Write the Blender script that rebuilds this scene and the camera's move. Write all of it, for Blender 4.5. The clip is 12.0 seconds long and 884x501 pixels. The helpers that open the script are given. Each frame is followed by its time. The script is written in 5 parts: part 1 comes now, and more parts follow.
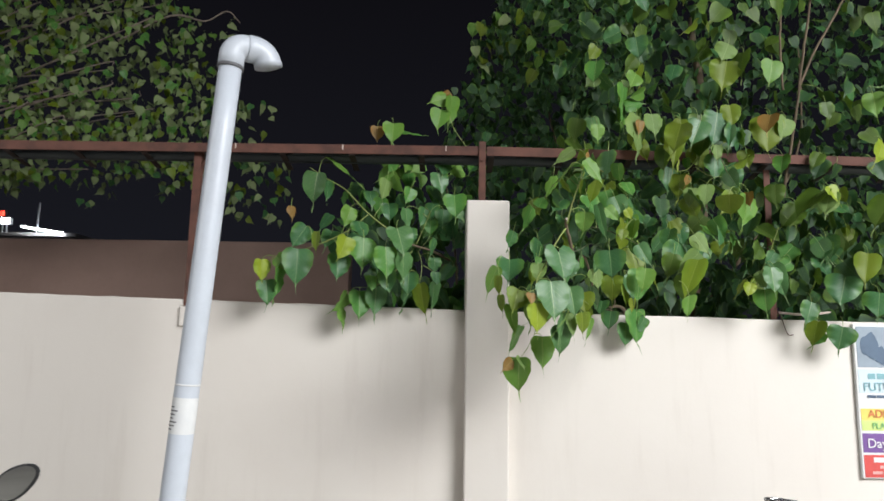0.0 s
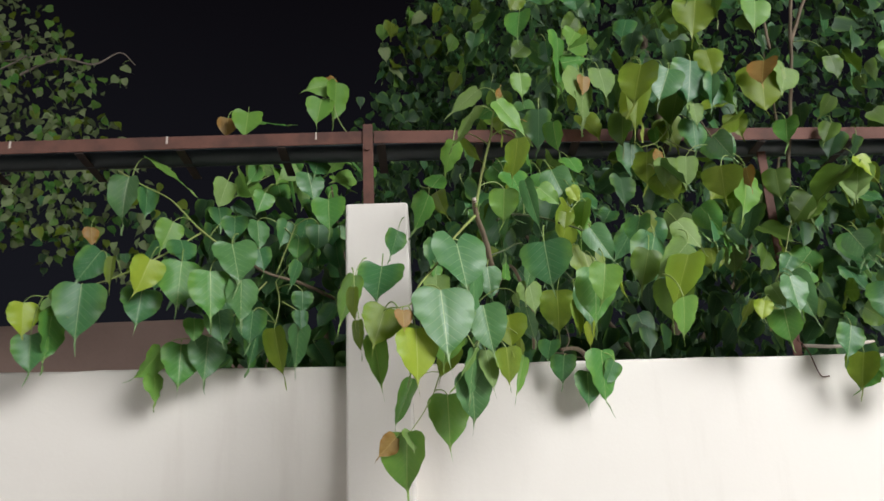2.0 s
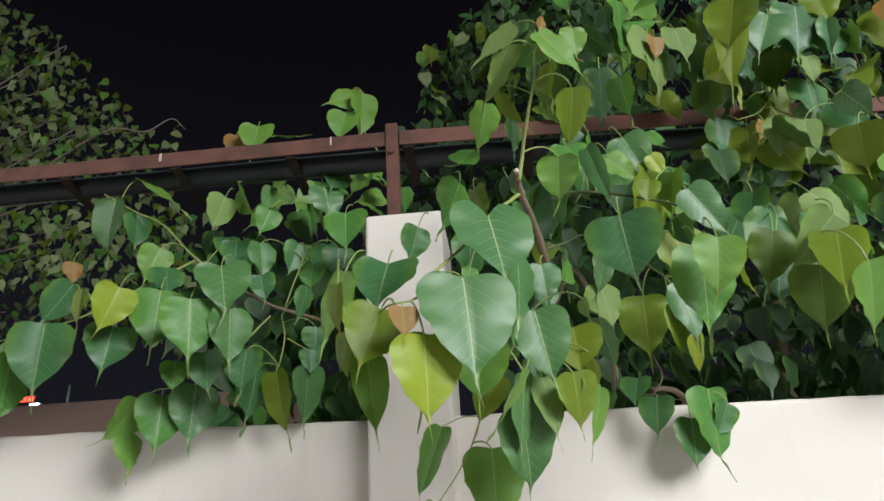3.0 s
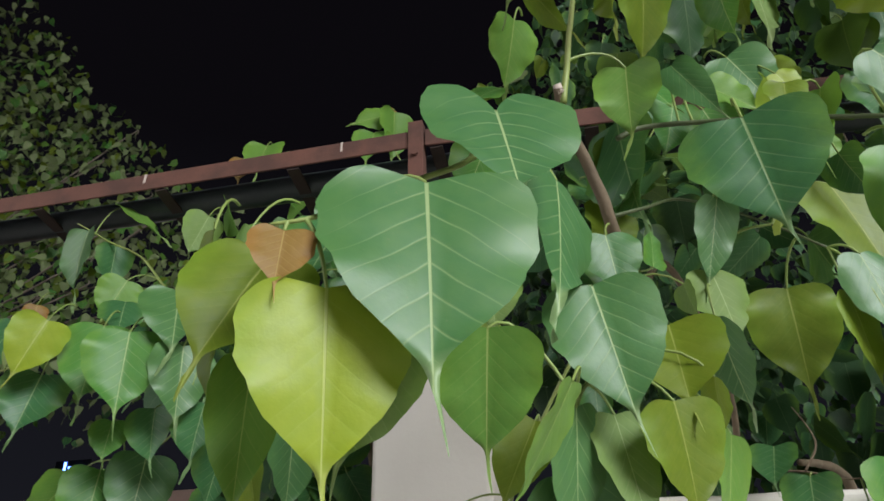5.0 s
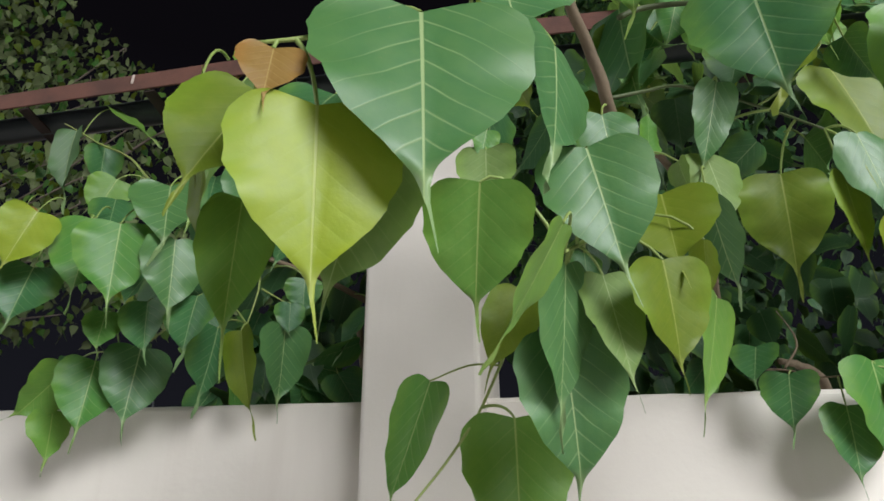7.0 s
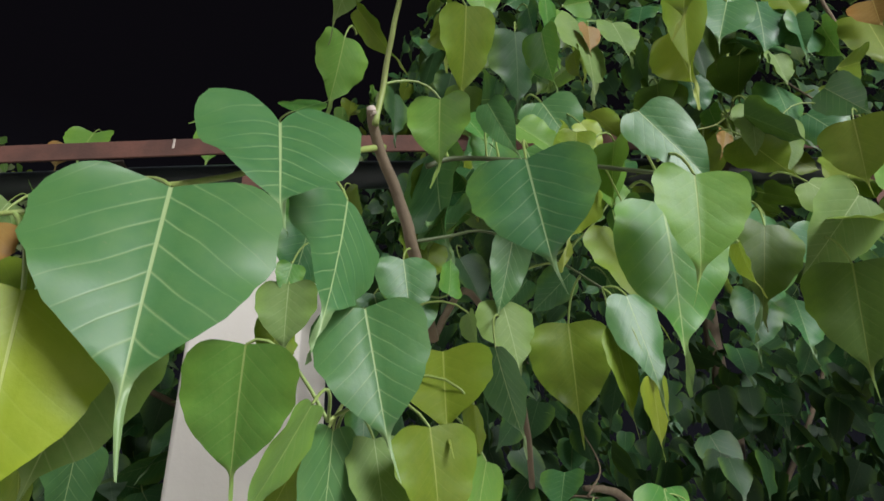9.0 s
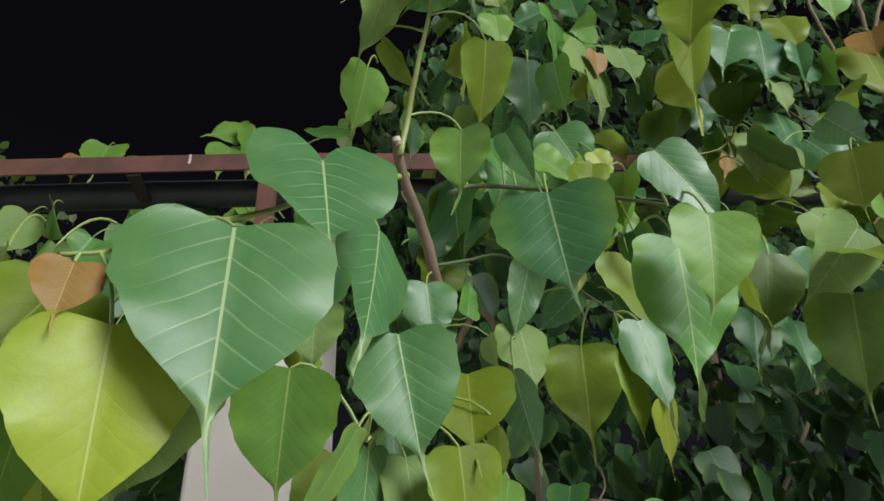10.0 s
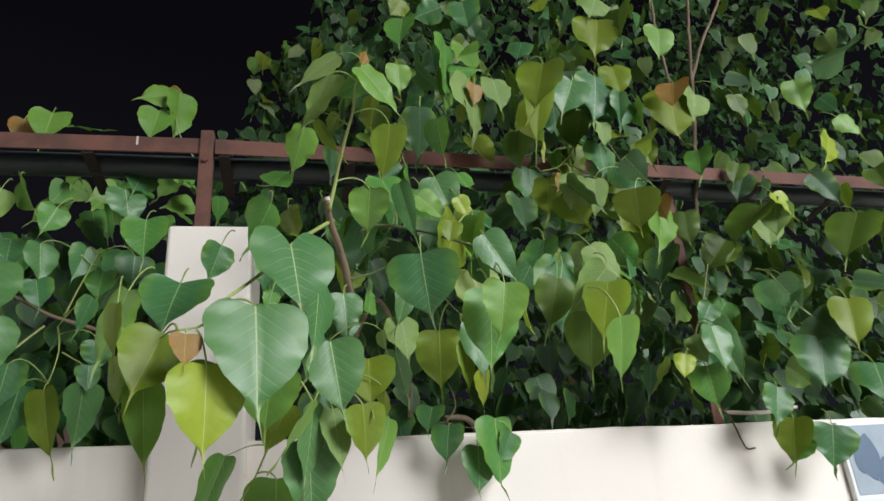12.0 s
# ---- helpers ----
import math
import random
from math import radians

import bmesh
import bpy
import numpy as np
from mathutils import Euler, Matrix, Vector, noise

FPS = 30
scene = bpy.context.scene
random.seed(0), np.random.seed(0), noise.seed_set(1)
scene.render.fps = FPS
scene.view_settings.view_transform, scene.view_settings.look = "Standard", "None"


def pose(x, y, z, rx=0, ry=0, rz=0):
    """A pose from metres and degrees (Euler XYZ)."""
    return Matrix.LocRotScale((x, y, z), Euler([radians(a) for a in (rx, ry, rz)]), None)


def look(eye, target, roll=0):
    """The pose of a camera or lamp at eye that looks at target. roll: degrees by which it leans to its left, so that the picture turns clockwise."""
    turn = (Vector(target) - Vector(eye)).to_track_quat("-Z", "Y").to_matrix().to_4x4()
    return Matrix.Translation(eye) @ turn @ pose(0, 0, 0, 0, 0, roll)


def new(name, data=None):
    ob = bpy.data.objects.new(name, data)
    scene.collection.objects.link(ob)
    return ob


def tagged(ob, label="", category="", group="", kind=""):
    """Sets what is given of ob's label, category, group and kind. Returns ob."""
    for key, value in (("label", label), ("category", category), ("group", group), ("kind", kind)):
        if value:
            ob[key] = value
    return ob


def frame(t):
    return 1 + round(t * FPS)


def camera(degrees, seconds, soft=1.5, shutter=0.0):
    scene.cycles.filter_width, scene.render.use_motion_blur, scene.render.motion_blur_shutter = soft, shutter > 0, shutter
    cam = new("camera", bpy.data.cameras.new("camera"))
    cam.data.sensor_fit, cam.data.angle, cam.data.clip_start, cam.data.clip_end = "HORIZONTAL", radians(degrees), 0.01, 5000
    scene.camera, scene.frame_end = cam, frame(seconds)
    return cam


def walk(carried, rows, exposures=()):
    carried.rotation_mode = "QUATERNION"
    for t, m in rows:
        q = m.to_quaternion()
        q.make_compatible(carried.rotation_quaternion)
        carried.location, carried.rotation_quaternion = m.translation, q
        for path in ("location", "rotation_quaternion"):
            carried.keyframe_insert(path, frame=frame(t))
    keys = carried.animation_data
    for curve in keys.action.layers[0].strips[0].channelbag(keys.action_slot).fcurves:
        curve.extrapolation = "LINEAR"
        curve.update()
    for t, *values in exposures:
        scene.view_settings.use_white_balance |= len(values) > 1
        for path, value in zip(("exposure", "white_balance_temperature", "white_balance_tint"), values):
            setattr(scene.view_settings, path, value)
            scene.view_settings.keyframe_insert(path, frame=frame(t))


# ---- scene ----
cam = camera(68.2, 12.0, soft=1.55, shutter=0.25)
PATH = [
    (0, (0.162, 0.138, 1.701), (0.135, 2.118, 1.985), 1.0),
    (0.5, (0.195, 0.387, 1.675), (0.222, 2.365, 1.97), 3.9),
    (1, (0.317, 0.679, 1.651), (0.438, 2.632, 2.068), 0.4),
    (1.5, (0.43, 0.961, 1.653), (0.401, 2.89, 2.18), -0.3),
    (2, (0.503, 1.23, 1.655), (0.566, 3.158, 2.182), -2.5),
    (2.5, (0.557, 1.505, 1.651), (0.414, 3.377, 2.339), -1.0),
    (3, (0.576, 1.74, 1.643), (0.443, 3.594, 2.381), -3.3),
    (3.2, (0.566, 1.833, 1.646), (0.458, 3.665, 2.441), -2.7),
    (4.8, (0.625, 2.247, 1.685), (0.229, 3.925, 2.698), -1.4),
    (5, (0.622, 2.25, 1.684), (0.274, 3.952, 2.677), -1.6),
    (5.5, (0.619, 2.256, 1.682), (0.312, 3.989, 2.633), -2.3),
    (6, (0.596, 2.266, 1.676), (0.198, 4.01, 2.571), -1.1),
    (6.5, (0.602, 2.274, 1.657), (0.214, 4.031, 2.53), -1.7),
    (7, (0.615, 2.283, 1.626), (0.266, 4.075, 2.443), -0.6),
    (7.5, (0.646, 2.302, 1.638), (0.493, 4.099, 2.502), -1.7),
    (7.7, (0.664, 2.309, 1.632), (0.627, 4.098, 2.526), -2.6),
    (9.3, (0.699, 2.246, 1.691), (0.762, 3.951, 2.734), -3.6),
    (9.5, (0.691, 2.236, 1.688), (0.716, 3.936, 2.741), -3.1),
    (10, (0.667, 2.219, 1.685), (0.744, 3.924, 2.727), -3.1),
    (10.5, (0.654, 2.167, 1.668), (0.885, 3.885, 2.664), -3.8),
    (11, (0.686, 2.05, 1.653), (0.862, 3.836, 2.534), -4.0),
    (11.5, (0.654, 1.875, 1.651), (0.973, 3.669, 2.475), -6.0),
    (12, (0.613, 1.718, 1.66), (1.011, 3.529, 2.41), -4.6),
]
walk(cam, [(t, look(eye, target, roll)) for t, eye, target, roll in PATH], ((0, 0.0), (1.0, -0.02), (2.5, 0.0), (12.0, 0.0)))

# ---- night sky, the street lamp behind the walk and an added fill lamp ----
world = bpy.data.worlds.new("night")
scene.world = world
world.use_nodes = True
sky = world.node_tree
spot = sky.nodes.new("ShaderNodeTexCoord")
height = sky.nodes.new("ShaderNodeSeparateXYZ")
sky.links.new(spot.outputs["Generated"], height.inputs[0])
glow = sky.nodes.new("ShaderNodeMapRange")
glow.inputs["From Min"].default_value, glow.inputs["From Max"].default_value = 0.05, 0.62
sky.links.new(height.outputs[2], glow.inputs["Value"])
town = sky.nodes.new("ShaderNodeMix")
town.data_type = "RGBA"
town.inputs[6].default_value, town.inputs[7].default_value = (0.62, 0.66, 0.92, 1), (0.20, 0.175, 0.245, 1)
sky.links.new(glow.outputs[0], town.inputs[0])
sky.links.new(town.outputs[2], sky.nodes["Background"].inputs["Color"])
sky.nodes["Background"].inputs["Strength"].default_value = 0.016


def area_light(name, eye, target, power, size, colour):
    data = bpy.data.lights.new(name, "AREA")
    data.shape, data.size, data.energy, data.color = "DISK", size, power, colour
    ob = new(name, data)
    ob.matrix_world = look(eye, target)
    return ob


# unseen lamp, placed from the direction of the cast shadows
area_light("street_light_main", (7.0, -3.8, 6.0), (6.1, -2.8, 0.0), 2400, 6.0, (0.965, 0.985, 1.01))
# added fill that lifts the left side; no lamp is known there
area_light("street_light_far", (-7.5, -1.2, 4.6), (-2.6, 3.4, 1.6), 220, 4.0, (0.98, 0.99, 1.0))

# ---- materials ----
def principled(name, colour, rough=0.6, metal=0.0):
    m = bpy.data.materials.new(name)
    m.use_nodes = True
    b = m.node_tree.nodes["Principled BSDF"]
    b.inputs["Base Color"].default_value = (*colour, 1)
    b.inputs["Roughness"].default_value = rough
    b.inputs["Metallic"].default_value = metal
    return m, m.node_tree, b


def add(nt, kind, **values):
    n = nt.nodes.new(kind)
    for key, value in values.items():
        n.inputs[key].default_value = value
    return n


def math_node(nt, op, a, b=None, c=None, clamp=False):
    n = nt.nodes.new("ShaderNodeMath")
    n.operation, n.use_clamp = op, clamp
    for i, v in enumerate((a, b, c)):
        if v is None:
            continue
        if isinstance(v, (int, float)):
            n.inputs[i].default_value = v
        else:
            nt.links.new(v, n.inputs[i])
    return n.outputs[0]


def mix_colour(nt, fac, a, b, blend="MIX"):
    n = nt.nodes.new("ShaderNodeMix")
    n.data_type, n.blend_type = "RGBA", blend
    for slot, v in (("Factor", fac), ("A", a), ("B", b)):
        sock = [s for s in n.inputs if s.name == slot and (s.type == "RGBA" or slot == "Factor" and s.type == "VALUE")][0]
        if isinstance(v, (int, float)):
            sock.default_value = v
        elif isinstance(v, tuple):
            sock.default_value = (*v, 1)
        else:
            nt.links.new(v, sock)
    return [s for s in n.outputs if s.type == "RGBA"][0]


def noise_node(nt, scale, detail=4.0, rough=0.55, stretch=(1, 1, 1)):
    co = nt.nodes.new("ShaderNodeTexCoord")
    mp = nt.nodes.new("ShaderNodeMapping")
    mp.inputs["Scale"].default_value = stretch
    nt.links.new(co.outputs["Object"], mp.inputs["Vector"])
    n = add(nt, "ShaderNodeTexNoise", Scale=scale, Detail=detail, Roughness=rough)
    nt.links.new(mp.outputs["Vector"], n.inputs["Vector"])
    return n.outputs["Fac"]


def ramp(nt, fac, lo, hi):
    n = nt.nodes.new("ShaderNodeMapRange")
    n.interpolation_type = "SMOOTHSTEP"
    nt.links.new(fac, n.inputs["Value"])
    n.inputs["From Min"].default_value, n.inputs["From Max"].default_value = lo, hi
    return n.outputs["Result"]


def bump(nt, b, height, strength, distance):
    n = add(nt, "ShaderNodeBump", Strength=strength, Distance=distance)
    nt.links.new(height, n.inputs["Height"])
    nt.links.new(n.outputs["Normal"], b.inputs["Normal"])


def rough_surface(name, colour, second, rough=0.7, metal=0.0, big=1.5, fine=60.0, amount=0.6, relief=0.002, strength=0.4, stretch=(1, 1, 1)):
    """Two tones at two scales with a fine relief."""
    m, nt, b = principled(name, colour, rough, metal)
    large = noise_node(nt, big, 5.0, 0.6, stretch)
    small = noise_node(nt, fine, 4.0, 0.6)
    fac = math_node(nt, "MULTIPLY", ramp(nt, large, 0.38, 0.68), amount)
    col = mix_colour(nt, fac, colour, second)
    grain = math_node(nt, "MULTIPLY", ramp(nt, small, 0.45, 0.75), amount * 0.35)
    col = mix_colour(nt, grain, col, second)
    nt.links.new(col, b.inputs["Base Color"])
    nt.links.new(math_node(nt, "ADD", math_node(nt, "MULTIPLY", large, 0.25), rough - 0.12), b.inputs["Roughness"])
    bump(nt, b, small, strength, relief)
    return m


def wall_paint():
    """Cream emulsion on trowelled plaster with faint streaks and scuffs."""
    m, nt, b = principled("cream_wall_paint", (0.72, 0.665, 0.60), 0.62)
    cloud = noise_node(nt, 1.1, 6.0, 0.6)
    streak = noise_node(nt, 3.0, 5.0, 0.6, (3.0, 3.0, 0.35))
    fine = noise_node(nt, 90.0, 3.0, 0.6)
    trowel = noise_node(nt, 7.0, 3.0, 0.5)
    col = mix_colour(nt, math_node(nt, "MULTIPLY", ramp(nt, cloud, 0.4, 0.75), 0.5), (0.735, 0.685, 0.625), (0.67, 0.61, 0.55))
    col = mix_colour(nt, math_node(nt, "MULTIPLY", ramp(nt, streak, 0.52, 0.8), 0.35), col, (0.58, 0.52, 0.46))
    nt.links.new(col, b.inputs["Base Color"])
    h = math_node(nt, "ADD", math_node(nt, "MULTIPLY", fine, 0.25), trowel)
    bump(nt, b, h, 0.35, 0.004)
    return m


def leaf_material(name, base, second, vein, rough=0.4, see=0.14, through_colour=(0.2, 0.35, 0.03), side_veins=0.5, gloss=0.34):
    """Leaf blade with a pale midrib, side veins, mottling and light that comes through."""
    m, nt, b = principled(name, base, rough)
    out = nt.nodes["Material Output"]
    uv = nt.nodes.new("ShaderNodeUVMap")
    uv.uv_map = "blade"
    sep = nt.nodes.new("ShaderNodeSeparateXYZ")
    nt.links.new(uv.outputs["UV"], sep.inputs[0])
    side = math_node(nt, "ABSOLUTE", math_node(nt, "SUBTRACT", sep.outputs[0], 0.5))
    along = sep.outputs[1]
    wide = math_node(nt, "SUBTRACT", 0.0125, math_node(nt, "MULTIPLY", along, 0.007))
    rib = math_node(nt, "SUBTRACT", 1.0, math_node(nt, "DIVIDE", side, wide), clamp=True)
    rib = math_node(nt, "MULTIPLY", rib, 2.2, clamp=True)
    bend = math_node(nt, "MULTIPLY", math_node(nt, "POWER", side, 0.92), 0.80)
    saw = math_node(nt, "FRACT", math_node(nt, "MULTIPLY", math_node(nt, "ADD", math_node(nt, "SUBTRACT", along, bend), math_node(nt, "MULTIPLY", noise_node(nt, 3.5, 1.0, 0.5), 0.04)), 6.6))
    line = math_node(nt, "ABSOLUTE", math_node(nt, "SUBTRACT", saw, 0.5))
    thin = math_node(nt, "ADD", 0.025, math_node(nt, "MULTIPLY", math_node(nt, "SUBTRACT", 0.45, side), 0.12))
    lat = math_node(nt, "SUBTRACT", 1.0, math_node(nt, "DIVIDE", line, thin), clamp=True)
    lat = math_node(nt, "MULTIPLY", lat, math_node(nt, "SUBTRACT", 0.85, math_node(nt, "MULTIPLY", side, 1.5)), clamp=True)
    rib = math_node(nt, "MAXIMUM", rib, math_node(nt, "MULTIPLY", math_node(nt, "MULTIPLY", math_node(nt, "SUBTRACT", along, 0.93), 12.0, clamp=True), 0.55))
    veins = math_node(nt, "MAXIMUM", rib, math_node(nt, "MULTIPLY", lat, side_veins * 1.25))
    info = nt.nodes.new("ShaderNodeObjectInfo")
    geo = nt.nodes.new("ShaderNodeNewGeometry")
    rnd = math_node(nt, "FRACT", math_node(nt, "ADD", info.outputs["Random"], geo.outputs["Random Per Island"]))
    mott = noise_node(nt, 9.0, 4.0, 0.6)
    fac = math_node(nt, "MULTIPLY", math_node(nt, "ADD", math_node(nt, "MULTIPLY", rnd, 0.7), math_node(nt, "MULTIPLY", ramp(nt, mott, 0.35, 0.7), 0.5)), 1.0, clamp=True)
    col = mix_colour(nt, fac, base, second)
    rim = math_node(nt, "MULTIPLY", ramp(nt, side, 0.22, 0.5), math_node(nt, "ADD", 0.10, math_node(nt, "MULTIPLY", mott, 0.45)))
    col = mix_colour(nt, rim, col, through_colour)
    between = math_node(nt, "MULTIPLY", ramp(nt, line, 0.15, 0.45), 0.22)
    col = mix_colour(nt, between, col, second)
    spots = noise_node(nt, 55.0, 2.0, 0.5)
    col = mix_colour(nt, math_node(nt, "MULTIPLY", ramp(nt, spots, 0.68, 0.78), 0.25), col, (0.20, 0.19, 0.09))
    col = mix_colour(nt, math_node(nt, "MULTIPLY", veins, 0.75), col, vein)
    nt.links.new(col, b.inputs["Base Color"])
    nt.links.new(math_node(nt, "ADD", rough - 0.02, math_node(nt, "MULTIPLY", mott, 0.2)), b.inputs["Roughness"])
    pillow = math_node(nt, "MULTIPLY", ramp(nt, line, 0.0, 0.4), 0.10)
    quilt = math_node(nt, "SUBTRACT", math_node(nt, "ADD", math_node(nt, "MULTIPLY", mott, 0.6), pillow), math_node(nt, "MULTIPLY", veins, 0.35))
    bump(nt, b, quilt, 0.3, 0.002)
    b.inputs["Specular IOR Level"].default_value = gloss
    tr = add(nt, "ShaderNodeBsdfTranslucent")
    nt.links.new(mix_colour(nt, 0.6, col, through_colour), tr.inputs["Color"])
    mx = add(nt, "ShaderNodeMixShader", Fac=see)
    nt.links.new(b.outputs[0], mx.inputs[1])
    nt.links.new(tr.outputs[0], mx.inputs[2])
    nt.links.new(mx.outputs[0], out.inputs["Surface"])
    return m


CREAM = wall_paint()
MAROON = rough_surface("brown_wall_paint", (0.46, 0.305, 0.25), (0.36, 0.24, 0.20), 0.75, big=0.6, fine=25)
RUST = rough_surface("rust_brown_steel_paint", (0.135, 0.055, 0.038), (0.07, 0.034, 0.026), 0.82, 0.0, big=9, fine=140, amount=0.8)
# darker brown for the brackets than for the rail
DARK_STEEL = rough_surface("dark_brown_steel", (0.045, 0.028, 0.024), (0.025, 0.02, 0.018), 0.85, big=9, fine=140)
CHIP = rough_surface("bare_chipped_primer", (0.55, 0.46, 0.40), (0.35, 0.28, 0.24), 0.7, big=40)
HOSE = rough_surface("black_plastic_pipe", (0.035, 0.043, 0.048), (0.06, 0.068, 0.072), 0.38, big=6, fine=80)
PVC = rough_surface("grey_plastic_pipe", (0.60, 0.64, 0.70), (0.50, 0.53, 0.58), 0.38, big=5, fine=120, amount=0.5, relief=0.0006)
PVC_DARK = rough_surface("dark_pipe_grey", (0.12, 0.12, 0.13), (0.2, 0.2, 0.2), 0.5)
PAPER = rough_surface("white_paper", (0.78, 0.78, 0.77), (0.66, 0.67, 0.68), 0.55, big=9, amount=0.4)
GROUND = rough_surface("concrete_paving", (0.30, 0.28, 0.25), (0.21, 0.195, 0.175), 0.85, big=0.6, fine=30, relief=0.006)
SOIL = rough_surface("dark_soil", (0.07, 0.05, 0.035), (0.04, 0.03, 0.02), 0.95, big=3, fine=40, relief=0.02)
BARK = rough_surface("grey_brown_bark", (0.165, 0.120, 0.075), (0.105, 0.078, 0.05), 0.85, big=14, fine=90, amount=0.9, relief=0.004, stretch=(1, 1, 0.3))
SHOOT = rough_surface("green_young_stem", (0.26, 0.33, 0.09), (0.20, 0.20, 0.07), 0.5, big=12, fine=90)
DARK_SHOOT = rough_surface("dark_olive_stem", (0.075, 0.105, 0.035), (0.06, 0.07, 0.03), 0.55, big=12, fine=90)
STALK = rough_surface("pale_leaf_stalk", (0.24, 0.33, 0.09), (0.20, 0.25, 0.06), 0.45, big=20, fine=90)
LEAF = {
    "d": leaf_material("dark_green_leaf", (0.033, 0.116, 0.046), (0.052, 0.155, 0.048), (0.28, 0.38, 0.17), 0.34),
    "g": leaf_material("green_leaf", (0.055, 0.188, 0.042), (0.088, 0.228, 0.042), (0.36, 0.46, 0.18), 0.36),
    "l": leaf_material("light_green_leaf", (0.100, 0.238, 0.040), (0.140, 0.27, 0.048), (0.36, 0.44, 0.14), 0.40, 0.18, side_veins=0.3),
    "y": leaf_material("yellow_green_leaf", (0.235, 0.32, 0.025), (0.29, 0.36, 0.03), (0.45, 0.50, 0.16), 0.36, 0.2, side_veins=0.14),
    "p": leaf_material("pale_leaf_underside", (0.13, 0.225, 0.060), (0.18, 0.265, 0.08), (0.36, 0.44, 0.2), 0.55, 0.18),
    "b": leaf_material("brown_young_leaf", (0.215, 0.120, 0.030), (0.25, 0.155, 0.040), (0.45, 0.33, 0.12), 0.45, 0.16, (0.4, 0.16, 0.03)),
}

# ---- builders ----
def finish(name, bm, material, parent=None, label="", smooth=False):
    me = bpy.data.meshes.new(name)
    bm.normal_update()
    bm.to_mesh(me)
    bm.free()
    for mat in material if isinstance(material, (list, tuple)) else [material]:
        me.materials.append(mat)
    if smooth:
        for p in me.polygons:
            p.use_smooth = True
    ob = new(name, me)
    ob.parent = parent
    if label:
        ob["label"] = label
    return ob


def part(name, bm, material, parent, label="", smooth=False):
    return finish(name, bm, material, parent, label, smooth)


def thing(name, label, category, group="", kind="", at=(0, 0, 0)):
    ob = new(name)
    ob.location = at
    ob.empty_display_size = 0.1
    return tagged(ob, label, category, group, kind)


def box(lo, hi, bevel=0.0, segments=2, bm=None):
    own = bm is None
    bm = bm or bmesh.new()
    made = bmesh.ops.create_cube(bm, size=1)["verts"]
    lo, hi = Vector(lo), Vector(hi)
    for v in made:
        v.co = Vector(((lo[i] + hi[i]) / 2 + v.co[i] * (hi[i] - lo[i])) for i in range(3))
    if bevel:
        edges = {e for v in made for e in v.link_edges}
        bmesh.ops.bevel(bm, geom=list(edges), offset=bevel, segments=segments, affect="EDGES", profile=0.5)
    return bm


def tube(points, radii, sides=8, bm=None, cap=True):
    """A tapered tube along points."""
    bm = bm or bmesh.new()
    pts = [Vector(p) for p in points]
    rings = []
    side = None
    for i, p in enumerate(pts):
        way = (pts[min(i + 1, len(pts) - 1)] - pts[max(i - 1, 0)]).normalized()
        if side is None:
            side = way.orthogonal().normalized()
        side = (side - way * side.dot(way)).normalized()
        up = way.cross(side)
        r = radii[i] if isinstance(radii, (list, tuple)) else radii
        rings.append([bm.verts.new(p + (side * math.cos(a) + up * math.sin(a)) * r) for a in [2 * math.pi * k / sides for k in range(sides)]])
    for a, b in zip(rings, rings[1:]):
        for k in range(sides):
            bm.faces.new((a[k], a[(k + 1) % sides], b[(k + 1) % sides], b[k]))
    if cap:
        bm.faces.new(rings[0][::-1])
        bm.faces.new(rings[-1])
    return bm


def curve_points(points, steps=6):
    """A smooth line through points."""
    p = [Vector(q) for q in points]
    p = [p[0] * 2 - p[1]] + p + [p[-1] * 2 - p[-2]]
    out = []
    for i in range(1, len(p) - 2):
        for k in range(steps):
            t = k / steps
            a, b, c, d = p[i - 1], p[i], p[i + 1], p[i + 2]
            out.append(0.5 * (2 * b + (c - a) * t + (2 * a - 5 * b + 4 * c - d) * t * t + (3 * b - a - 3 * c + d) * t ** 3))
    return out + [p[-2]]


# ---- ground and walls ----
FACE, TOP = 3.495, 1.874
bm = bmesh.new()
bmesh.ops.create_grid(bm, x_segments=8, y_segments=8, size=300)
tagged(finish("ground", bm, GROUND), "grey concrete paving of the street", "ground", kind="structure")
bm = box((-30, FACE + 0.23, 0.0), (30, 30, 0.012))
tagged(finish("ground_behind_wall", bm, SOIL), "dark bare soil behind the compound wall", "ground", kind="structure")


def plaster_wall(name, x0, x1, rise, turn, label):
    """Plastered wall with a slightly uneven, rounded top edge."""
    bm = bmesh.new()
    n = int((x1 - x0) / 0.05)
    rows = []
    for i in range(n + 1):
        x = x0 + (x1 - x0) * i / n
        e = 0.004 * noise.noise((x * 3.1, 2.0, 0)) + 0.003 * noise.noise((x * 11, 7.0, 0))
        f = 0.003 * noise.noise((x * 2.3, 5.0, 0))
        e += rise * (0.35 - x)
        prof = [(FACE, 0.0), (FACE + f, 0.6), (FACE + f, 1.2), (FACE + f, TOP - 0.05 + e), (FACE + f, TOP - 0.010 + e), (FACE + 0.003, TOP - 0.003 + e), (FACE + 0.010, TOP + e),
                (FACE + 0.12, TOP + 0.004 + e), (FACE + 0.22, TOP + e), (FACE + 0.23, TOP - 0.01), (FACE + 0.23, 0.0)]
        rows.append([bm.verts.new((x, y + turn * (x - 0.35), z)) for y, z in prof])
    for a, b in zip(rows, rows[1:]):
        for k in range(len(a) - 1):
            bm.faces.new((a[k], b[k], b[k + 1], a[k + 1]))
    bm.faces.new(rows[0][::-1])
    bm.faces.new(rows[-1])
    ob = finish(name, bm, CREAM, smooth=False)
    return tagged(ob, label, "wall", kind="structure")


